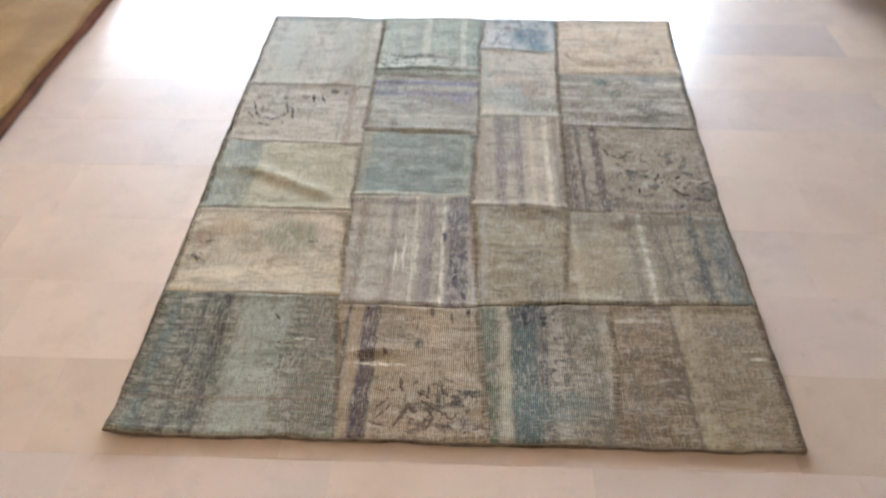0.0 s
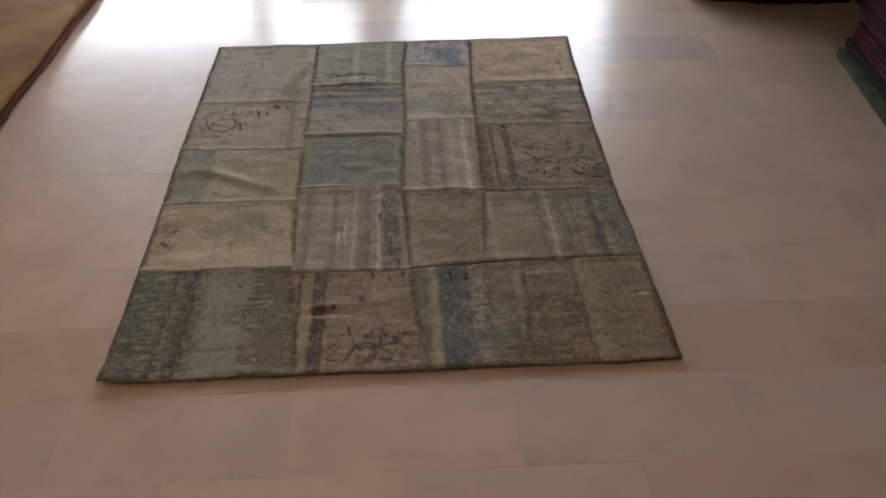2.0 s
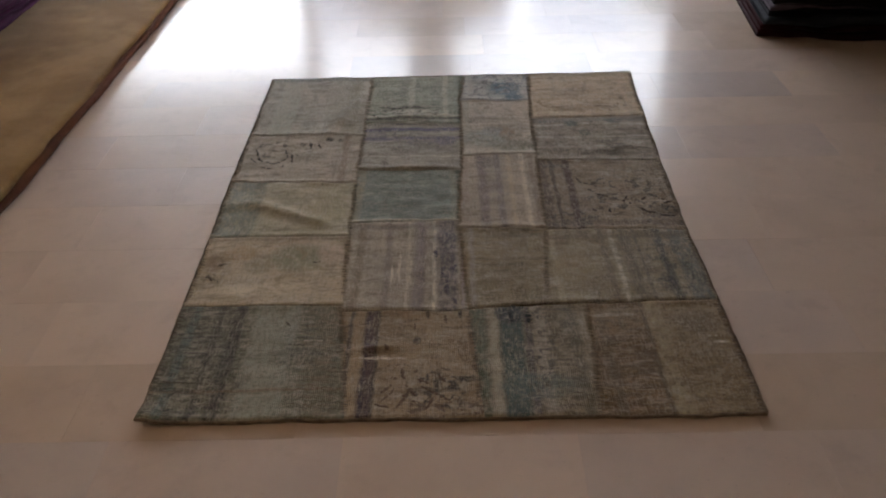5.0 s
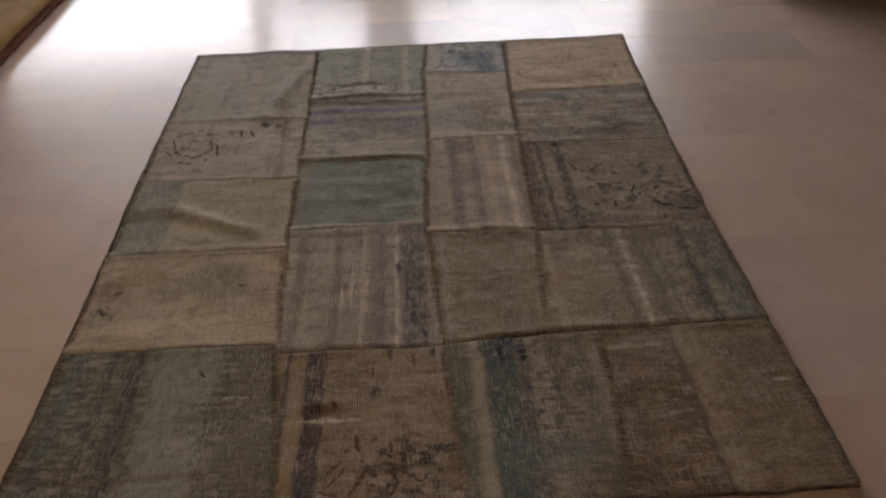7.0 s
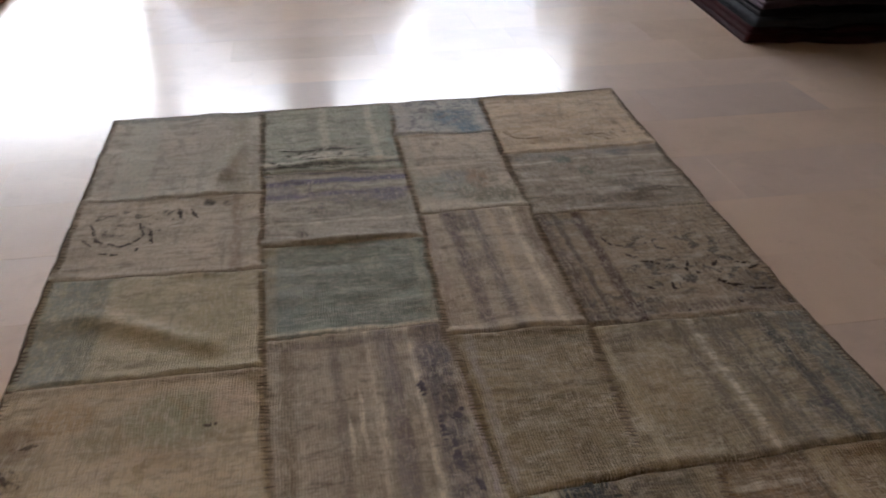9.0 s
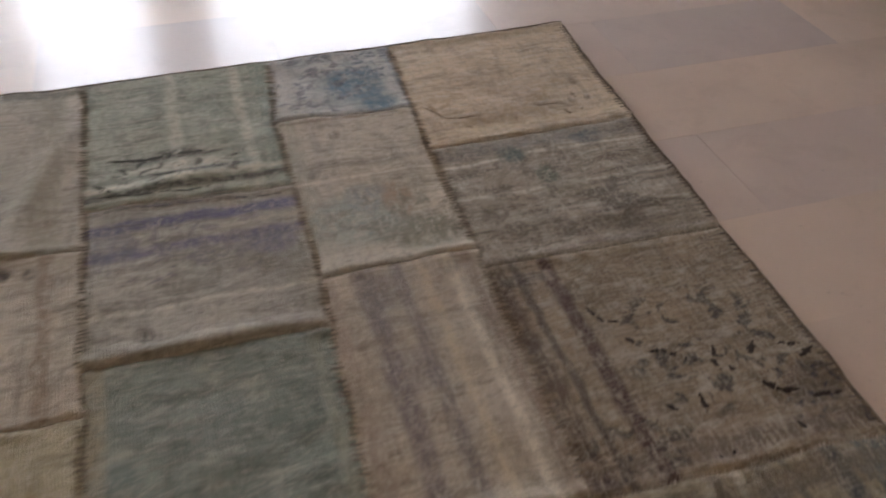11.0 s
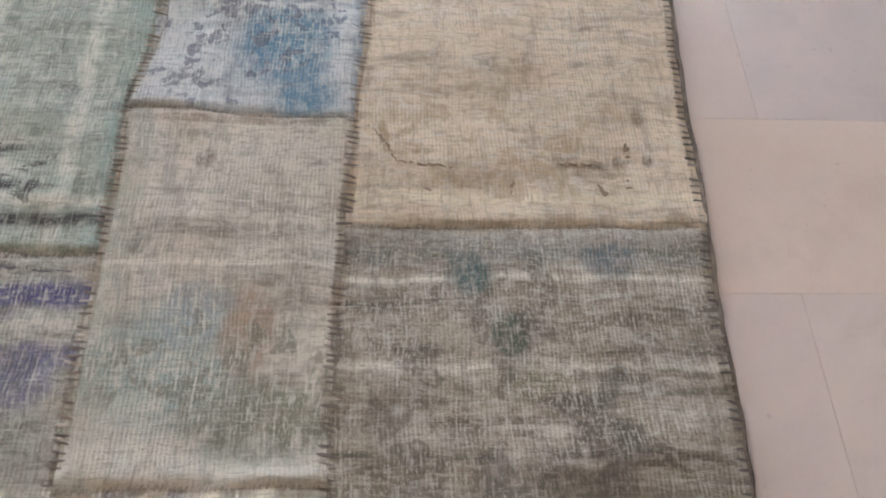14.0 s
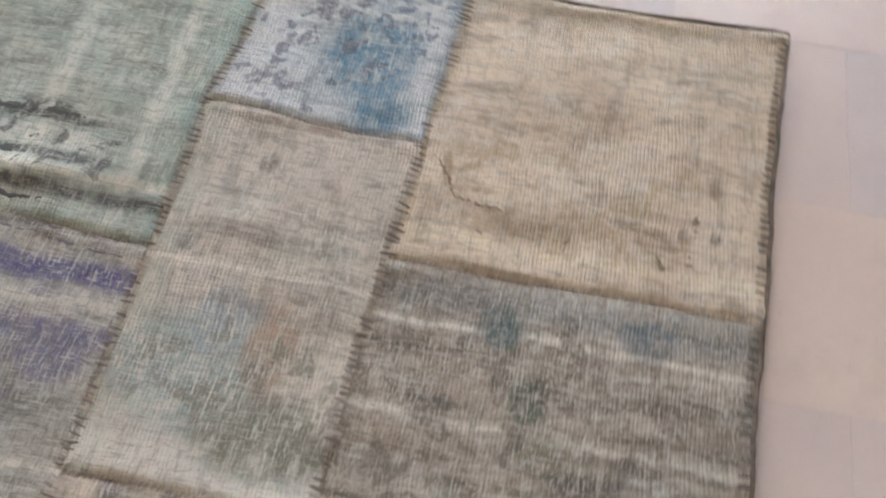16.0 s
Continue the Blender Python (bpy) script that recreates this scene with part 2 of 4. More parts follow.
structure("wall_south", box(WEST + 0.002, BACK - 0.2, -0.12, EAST - 0.002, BACK, HIGH - 0.002), WALL, "plain cream painted shop wall", "wall")

# window front: a low opening and two tall ones between piers, under a lintel
OPEN = [(-3.6, -0.60, 1.95), (-0.52, 0.50, 2.9), (0.88, 3.22, 2.9)]
RAIL = 1.39        # underside of the transoms
bm = box(WEST - 0.2, FRONT + 0.002, 2.9, EAST + 0.2, FRONT + 0.22, HIGH - 0.002)
box(OPEN[0][0], FRONT + 0.002, OPEN[0][2], OPEN[0][1], FRONT + 0.22, 2.9, bm=bm)
edges = [WEST - 0.2] + [x for o in OPEN for x in o[:2]] + [EAST + 0.2]
for a, b in zip(edges[::2], edges[1::2]):
    box(a, FRONT + 0.002, -0.12, b, FRONT + 0.22, 2.9, bm=bm)
# unseen low block, added to cut the lower right of the reflected window
box(2.77, FRONT - 0.02, -0.12, 3.24, FRONT + 0.05, 1.2, bm=bm)
structure("wall_north", bm, WALL, "beige shop front wall with three tall window openings", "wall")
CLEAR = glass()
for i, (a, b, head) in enumerate(OPEN):
    w = new("window_%d" % (i + 1))
    tagged(w, "white framed shop window letting in bright daylight", "window", kind="structure")
    bm = box(a, FRONT + 0.06, -0.01, a + 0.05, FRONT + 0.13, head)
    box(b - 0.05, FRONT + 0.06, -0.01, b, FRONT + 0.13, head, bm=bm)
    box(a + 0.05, FRONT + 0.06, head - 0.06, b - 0.05, FRONT + 0.13, head, bm=bm)
    box(a + 0.05, FRONT + 0.06, -0.01, b - 0.05, FRONT + 0.13, 0.05, bm=bm)
    if i:
        box(a + 0.05, FRONT + 0.065, RAIL, b - 0.05, FRONT + 0.125, RAIL + 0.05, bm=bm)
    part("window_frame", bm, FRAME, w, smooth=False)
    for z0, z1 in ((0.05, RAIL), (RAIL + 0.05, head - 0.06)) if i else ((0.05, head - 0.06),):
        g = part("pane", box(a + 0.05, FRONT + 0.09, z0, b - 0.05, FRONT + 0.096, z1), CLEAR, w, "clear glass pane", smooth=False)
        g.visible_shadow = False
bm = box(-9, FRONT + 2.5, -0.5, 9, FRONT + 2.52, 5.0)
structure("backdrop", bm, glow("daylight", (0.93, 0.97, 1.0, 1), DAY), "bright overexposed daylight outside the shop window", "backdrop")

# short curtains over the lower panes, with a gap between two of them
SHEER = sheer()


def cafe_curtain(x0, x1, z1):
    bm = bmesh.new()
    n = int((x1 - x0) / 0.02)
    cols = []
    for i in range(n + 1):
        x = x0 + (x1 - x0) * i / n
        y = FRONT - 0.05 + 0.018 * math.sin(x * 55) + 0.006 * math.sin(x * 17)
        cols.append([bm.verts.new((x, y, z)) for z in (0.06, z1 * 0.5, z1)])
    for a, b in zip(cols, cols[1:]):
        for j in range(2):
            bm.faces.new((a[j], b[j], b[j + 1], a[j + 1]))
    t = new("cafe_curtain")
    tagged(t, "short white sheer cotton curtain over the lower window panes", "curtain", "sheer curtains in the shop window")
    c = part("cloth", bm, SHEER, t)
    mod = c.modifiers.new("solid", "SOLIDIFY")
    mod.thickness = 0.002
    part("rod", box(x0 - 0.02, FRONT - 0.056, z1 - 0.01, x1 + 0.02, FRONT - 0.044, z1 + 0.002, 0.003), FRAME, t)
    for x in (x0, x1):
        part("bracket", box(x - 0.006, FRONT - 0.044, z1 - 0.008, x + 0.006, FRONT + 0.067, z1 + 0.002), FRAME, t, smooth=False)


cafe_curtain(-0.48, 0.48, RAIL + 0.01)
cafe_curtain(0.90, 1.50, RAIL + 0.01)
cafe_curtain(1.70, 2.72, RAIL + 0.01)

# unseen ceiling panels, added as warm fill for the near floor
FILL_GLOW = glow("fill_glow", (1.0, 0.74, 0.47, 1), 8.2)


def fill_panel(x, y):
    t = new("ceiling_light")
    t.location = (x, y, HIGH)
    bm = bmesh.new()
    for s in ((-0.32, -0.32, 0.32, -0.29), (-0.32, 0.29, 0.32, 0.32), (-0.32, -0.29, -0.29, 0.29), (0.29, -0.29, 0.32, 0.29)):
        box(s[0], s[1], -0.035, s[2], s[3], 0.0, bm=bm)
    part("frame", bm, FRAME, t, smooth=False)
    part("diffuser", box(-0.288, -0.288, -0.02, 0.288, 0.288, -0.01), FILL_GLOW, t, smooth=False)
    return tagged(t, "unseen square ceiling panel, added as warm fill light", "ceiling light", "shop ceiling lights")


first = fill_panel(-0.9, -0.9)
for x, y in ((-2.4, -0.9), (0.2, -2.7)):
    copy_thing(first, pose(x, y, HIGH))


# ---- folded carpets in stacks ----
def folded_rug(w, d, h, material, seed, wavy=1.0):
    """A carpet folded over once: two plies joined by a rounded fold along its front and open at the back, w wide (x), d deep (y), h high."""
    rng = random.Random(seed)
    bm = bmesh.new()
    gap = h * 0.06
    ply = (h - gap) / 2
    prof = [(d, 0.0), (d * 0.5, 0.0), (h * 0.6, 0.0)]
    prof += [(h * 0.5 - h * 0.5 * math.sin(a), h / 2 - h / 2 * math.cos(a)) for a in [math.pi * i / 8 for i in range(1, 8)]]
    prof += [(h * 0.6, h), (d * 0.5, h), (d, h), (d, h - ply), (d * 0.5, h - ply), (h * 0.5, h - ply), (h * 0.36, h / 2), (h * 0.5, ply), (d * 0.5, ply), (d, ply)]
    n = max(6, int(w / 0.09))
    rings = []
    for i in range(n + 1):
        x = w * i / n
        e = 0.0 if 0 < i < n else -0.003
        wave = wavy * (0.014 * math.sin(x * 7 + seed) + 0.009 * math.sin(x * 19 + seed * 2) + rng.uniform(-0.009, 0.009))
        sag = min(wavy, 1.5) * (0.006 * math.sin(x * 4.3 + seed * 1.7) + rng.uniform(-0.003, 0.003))
        rings.append([bm.verts.new((x, y + wave, max(0, z + (sag if z > ply else 0)) + (e if z > h / 2 else 0))) for y, z in prof])
    m = len(prof)
    for a, b in zip(rings, rings[1:]):
        for j in range(m):
            bm.faces.new((a[j], a[(j + 1) % m], b[(j + 1) % m], b[j]))
    bm.faces.new(rings[0])
    bm.faces.new(rings[-1][::-1])
    return finish("folded_rug", bm, material)


def stack(x, y, w, d, turn, layers, group, z=0.0, seed=1, wavy=1.0):
    """layers: (height, material, label, inset in x, inset in y), from the floor up; (x, y) is the corner nearest the aisle and the camera."""
    m = pose(x, y, 0, 0, 0, turn)
    for i, (h, mat, label, ix, iy) in enumerate(layers):
        ob = folded_rug(w - ix, d - iy, h, mat, seed + i, wavy)
        ob.matrix_basis = m @ pose(ix, iy, z)
        tagged(ob, label, "folded rug", group)
        z += h + 0.001


MAROON = pile("maroon_pile", srgb(92, 36, 44, 0.35), srgb(66, 24, 32, 0.35))
PLUM = pile("plum_pile", srgb(98, 38, 80, 0.8), srgb(64, 24, 56, 0.8))
MAUVE = pile("mauve_pile", srgb(122, 104, 116, 0.5), srgb(96, 80, 92, 0.5))
TAUPE = pile("taupe_pile", srgb(76, 60, 54, 0.58), srgb(54, 42, 38, 0.58))
UMBER = pile("umber_pile", srgb(52, 36, 32, 0.34), srgb(36, 25, 22, 0.34))
NIGHT = pile("navy_pile", srgb(38, 36, 52, 0.28), srgb(24, 22, 34, 0.28))
# grey-blue window sheen on the stack's side, put into the wool colour
SHEEN_SLATE = pile("sheen_slate_pile", srgb(92, 98, 108, 0.4), srgb(70, 74, 84, 0.4))
MOSS = pile("moss_pile", srgb(88, 96, 78, 0.8), srgb(66, 72, 58, 0.8))
RUBY = pile("ruby_pile", srgb(120, 34, 58, 0.4), srgb(84, 22, 40, 0.4))
OCHRE = pile("ochre_pile", srgb(190, 150, 92, 0.72), srgb(160, 122, 70, 0.72), 3, 300)
RUST = pile("rust_pile", srgb(128, 78, 48, 0.8), srgb(104, 60, 36, 0.8))

# maroon and taupe stack beside the aisle
a = [(0.040, MAROON, "maroon wool rug folded at the bottom of a stack", 0.0, 0.0),
     (0.036, MAROON, "maroon wool rug folded in a stack", 0.01, 0.01),
     (0.045, SHEEN_SLATE, "wool rug folded in a stack, slate grey for the window's sheen", 0.02, 0.0),
     (0.038, NIGHT, "near-black navy wool rug folded in a stack", 0.035, 0.006),
     (0.022, MAUVE, "greyish mauve wool rug folded in a stack", 0.03, 0.0)]
# the upper layers are unseen, piled up to block window light
a += [(0.042 + 0.011 * ((i * 2) % 3), (UMBER, TAUPE, UMBER)[i % 3], "dark taupe brown wool rug folded in a stack", 0.05 + 0.002 * i + 0.012 * ((i * 7) % 4), 0.015 * ((i * 5) % 4)) for i in range(26)]
stack(2.565, 2.89, 0.90, 2.75, -6.5, a, "folded rugs in the taupe stack", wavy=1.8)
# navy stack next to it
# height above the lower layers is added to keep this corner in shade
stack(3.50, 2.74, 1.2, 2.8, -6.5, [(0.04, NIGHT, "near-black navy wool rug folded in a stack", 0.01 * (i % 3), 0.012 * ((i * 3) % 4)) for i in range(40)], "folded rugs in the navy stack", seed=31)
# ruby stack nearer the entrance
b = [(0.05, MOSS, "grey green wool rug folded at the bottom of a stack", 0.0, 0.0),
     (0.05, NIGHT, "near-black wool rug folded in a stack", 0.03, 0.0)]
# most of these layers are unseen and only shade the floor between stacks
b += [(0.045, (RUBY, MAROON)[i % 2], "dark ruby red wool rug folded in a stack", 0.05 + 0.01 * (i % 3), 0.01 * (i % 2)) for i in range(32)]
stack(2.90, 0.80, 1.2, 1.30, -7.7, b, "folded rugs in the ruby stack", seed=51)
# plum stack on the other side
stack(-1.74, 2.60, 1.7, 1.25, 90, [(0.042, PLUM, "plum purple wool rug folded in a stack", 0.012 * ((i * 3) % 4), 0.012 * ((i * 5) % 3)) for i in range(24)], "folded rugs in the plum stack", seed=71)


def long_carpet(x0, y0, x1, y1, z, h, material, seed):
    """A long carpet folded lengthways, its rounded fold along x1."""
    ob = folded_rug(y1 - y0, x1 - x0, h, material, seed, 0.3)
    ob.matrix_basis = pose(x1, y0, z, 0, 0, 90)
    return ob


tagged(long_carpet(-1.66, -0.6, -0.845, 4.96, 0.0, 0.035, RUST, 91), "rust brown backed long carpet folded flat on the floor", "carpet")
tagged(long_carpet(-1.665, -0.6, -0.86, 4.93, 0.036, 0.035, OCHRE, 92), "plain ochre long carpet folded flat on another", "carpet")

# brown draped mound and slim pier before the window
# the mound is unseen itself; it stands for a brown shape the floor reflects
bm = bmesh.new()
rng = random.Random(8)
R, H = 36, 14
rows = []
for j in range(H + 1):
    k = j / H
    rad = 0.05 + 0.95 * (1 - k ** 2) ** 0.5
    rows.append([bm.verts.new((0.68 + math.cos(a) * rad * (1 + 0.05 * math.sin(a * 7 + j)), 5.95 + math.sin(a) * rad * 0.5 * (1 + 0.05 * math.sin(a * 5)), 0.95 * k)) for a in [2 * math.pi * i / R for i in range(R)]])
for a, b in zip(rows, rows[1:]):
    for i in range(R):
        bm.faces.new((a[i], a[(i + 1) % R], b[(i + 1) % R], b[i]))
bm.faces.new(rows[-1])
tagged(finish("rug_heap", bm, pile("brown_pile", srgb(136, 100, 74, 0.8), srgb(110, 80, 58, 0.8))), "unseen draped brown mound before the window, added for its floor reflection", "rug heap")

# ---- the patchwork rug ----
THICK = 0.011


def lerp(points, y):
    """x of a polyline of (x, y) at y."""
    for (xa, ya), (xb, yb) in zip(points, points[1:]):
        if y <= yb or (xb, yb) == points[-1]:
            return xa + (xb - xa) * (y - ya) / (yb - ya)


# seams that run up the rug, from the near edge to the far one
SEAMS = [
    [(0.0, 0.0), (-0.005, 0.515), (-0.010, 0.922), (-0.022, 1.341), (-0.022, 1.765), (-0.026, 2.408)],
    [(0.560, 0.0), (0.508, 0.49), (0.490, 0.92), (0.486, 1.33), (0.484, 1.75), (0.478, 2.408)],
    [(0.936, 0.0), (0.908, 0.48), (0.886, 1.00), (0.903, 1.415), (0.913, 1.54), (0.911, 1.85), (0.911, 2.10), (0.938, 2.412)],
    [(1.163, 0.495), (1.200, 0.95), (1.217, 1.48), (1.234, 1.90), (1.241, 2.09), (1.265, 2.416)],
    [(1.700, 0.0), (1.705, 0.50), (1.704, 0.925), (1.722, 1.465), (1.745, 1.90), (1.775, 2.423)],
]
LOW = [(1.256, 0.0), (1.285, 0.50)]     # the seam between the two right-hand pieces of the nearest row
# pieces: column -> seams (left, right) and cross seams as (y at the left, y at the right)
COLUMNS = [
    (SEAMS[0], SEAMS[1], [(-0.008, -0.008), (0.513, 0.507), (0.923, 0.917), (1.341, 1.314), (1.767, 1.747), (2.408, 2.408)]),
    (SEAMS[1], SEAMS[2], [(-0.008, -0.008), (0.475, 0.470), (1.008, 1.019), (1.417, 1.407), (1.872, 1.850), (2.408, 2.412)]),
    (SEAMS[2], SEAMS[3], [(-0.008, -0.008), (0.476, 0.500), (0.965, 0.955), (1.539, 1.536), (2.105, 2.090), (2.412, 2.416)]),
    (SEAMS[3], SEAMS[4], [(-0.008, -0.008), (0.500, 0.505), (0.945, 0.925), (1.477, 1.462), (1.900, 1.900), (2.416, 2.423)]),
]


def sway(x, y):
    """The cloth's uneven lie: seams and edges wander by some millimetres."""
    return x + 0.004 * noise.noise((x * 6, y * 9, 11.3)) + 0.0025 * noise.noise((x * 22, y * 25, 3.1)), y + 0.005 * noise.noise((x * 9, y * 6, 21.7)) + 0.0025 * noise.noise((x * 25, y * 22, 5.9))


def relief(x, y):
    """Height of the cloth above its lie: soft waves, folds and a curled corner."""
    z = 0.005 * noise.noise((x * 5, y * 6, 0.3)) + 0.0040 * noise.noise((x * 11, y * 15, 4.1)) + 0.0010 * noise.noise((x * 30, y * 34, 7.7))

    def ridge(xa, ya, xb, yb, h, w):
        dx, dy = xb - xa, yb - ya
        ll = dx * dx + dy * dy
        t = max(0, min(1, ((x - xa) * dx + (y - ya) * dy) / ll))
        d = math.hypot(x - xa - t * dx, y - ya - t * dy)
        return 1.8 * h * math.exp(-(d / w) ** 2) * (0.35 + 0.65 * math.sin(math.pi * min(1, max(0, t * 0.8 + 0.1))))
    z += ridge(0.10, 1.170, 0.39, 1.010, 0.0070, 0.027)
    z += ridge(0.33, 1.78, 0.45, 2.20, 0.008, 0.030)
    z += ridge(1.25, 1.478, 1.42, 1.476, 0.0020, 0.016)
    z += ridge(1.42, 1.476, 1.49, 1.565, 0.0022, 0.018)
    z += ridge(1.49, 1.565, 1.70, 1.594, 0.0024, 0.020)
    z += ridge(0.55, 1.92, 0.85, 1.95, 0.006, 0.022)
    z += ridge(0.50, 1.44, 0.88, 1.43, 0.005, 0.018)
    z += ridge(0.55, 0.28, 0.70, 0.30, 0.005, 0.015)
    z += 0.022 * math.exp(-((x / 0.07) ** 2 + (y / 0.05) ** 2))
    return max(z, -0.004)


def steps(length, n):
    """Parameters from 0 to 1, closer together along both borders."""
    rim = [0.0, 0.003, 0.007, 0.012, 0.018, 0.026]
    inner = [0.036 + (length - 0.072) * k / n for k in range(n + 1)]
    return [v / length for v in rim + inner + [length - v for v in rim[::-1]]]


def piece(ls, rs, ybl, ybr, ytl, ytr, material, parent, lap=0.0):
    bm = bmesh.new()
    uvl = bm.loops.layers.uv.new("uv")
    grid, local = [], {}
    wide, tall = lerp(rs, ybr) - lerp(ls, ybl), ytl - ybl
    us, vs = steps(wide, 30), steps(tall, 32)
    for t in vs:
        line = []
        for s in us:
            yl, yr = ybl + (ytl - ybl) * t, ybr + (ytr - ybr) * t
            xl, xr = lerp(ls, yl), lerp(rs, yr)
            x, y = xl + (xr - xl) * s, yl + (yr - yl) * s
            side, end = min(s, 1 - s) * wide, min(t, 1 - t) * tall
            rough = 0.55 + noise.noise((x * 18, y * 18, 2.2))
            # flat stitched seams up the rug, puckered hems across it
            z = THICK + relief(x, y) - 0.0004 * math.exp(-side / 0.004) - 0.0022 * math.exp(-end / 0.004)
            z += (0.0009 * math.exp(-((side - 0.018) / 0.008) ** 2) + 0.0034 * math.exp(-((end - 0.014) / 0.009) ** 2)) * rough
            z += lap * math.exp(-t * tall / 0.022)
            v = bm.verts.new((*sway(x, y), z))
            local[v] = (x - lerp(ls, ybl), y - ybl)
            line.append(v)
        grid.append(line)
    for a, b in zip(grid, grid[1:]):
        for i in range(len(us) - 1):
            f = bm.faces.new((a[i], a[i + 1], b[i + 1], b[i]))
            for l in f.loops:
                l[uvl].uv = local[l.vert]
    # cut edge under the rim, with vertices of its own
    ring = grid[0] + [r[-1] for r in grid[1:]] + grid[-1][-2::-1] + [r[0] for r in grid[-2:0:-1]]
    top = [bm.verts.new(v.co) for v in ring]
    low = [bm.verts.new((v.co.x, v.co.y, v.co.z - THICK + 0.002)) for v in ring]
    for i in range(len(ring)):
        k = (i + 1) % len(ring)
        f = bm.faces.new((top[k], top[i], low[i], low[k]))
        for l, v in zip(f.loops, (ring[k], ring[i], ring[i], ring[k])):
            l[uvl].uv = local[v]
    return part("patch", bm, material, parent)


K = 1.50


def col(r, g, b):
    """A faded dye: the hue drawn some way towards a warm grey of the same lightness."""
    m = 0.35 * r + 0.5 * g + 0.15 * b
    k = 0.20 if r - b > 26 else 0.40
    return srgb(*(c + (m * w - c) * k for c, w in zip((r, g, b), (1.05, 0.985, 0.93))), K)


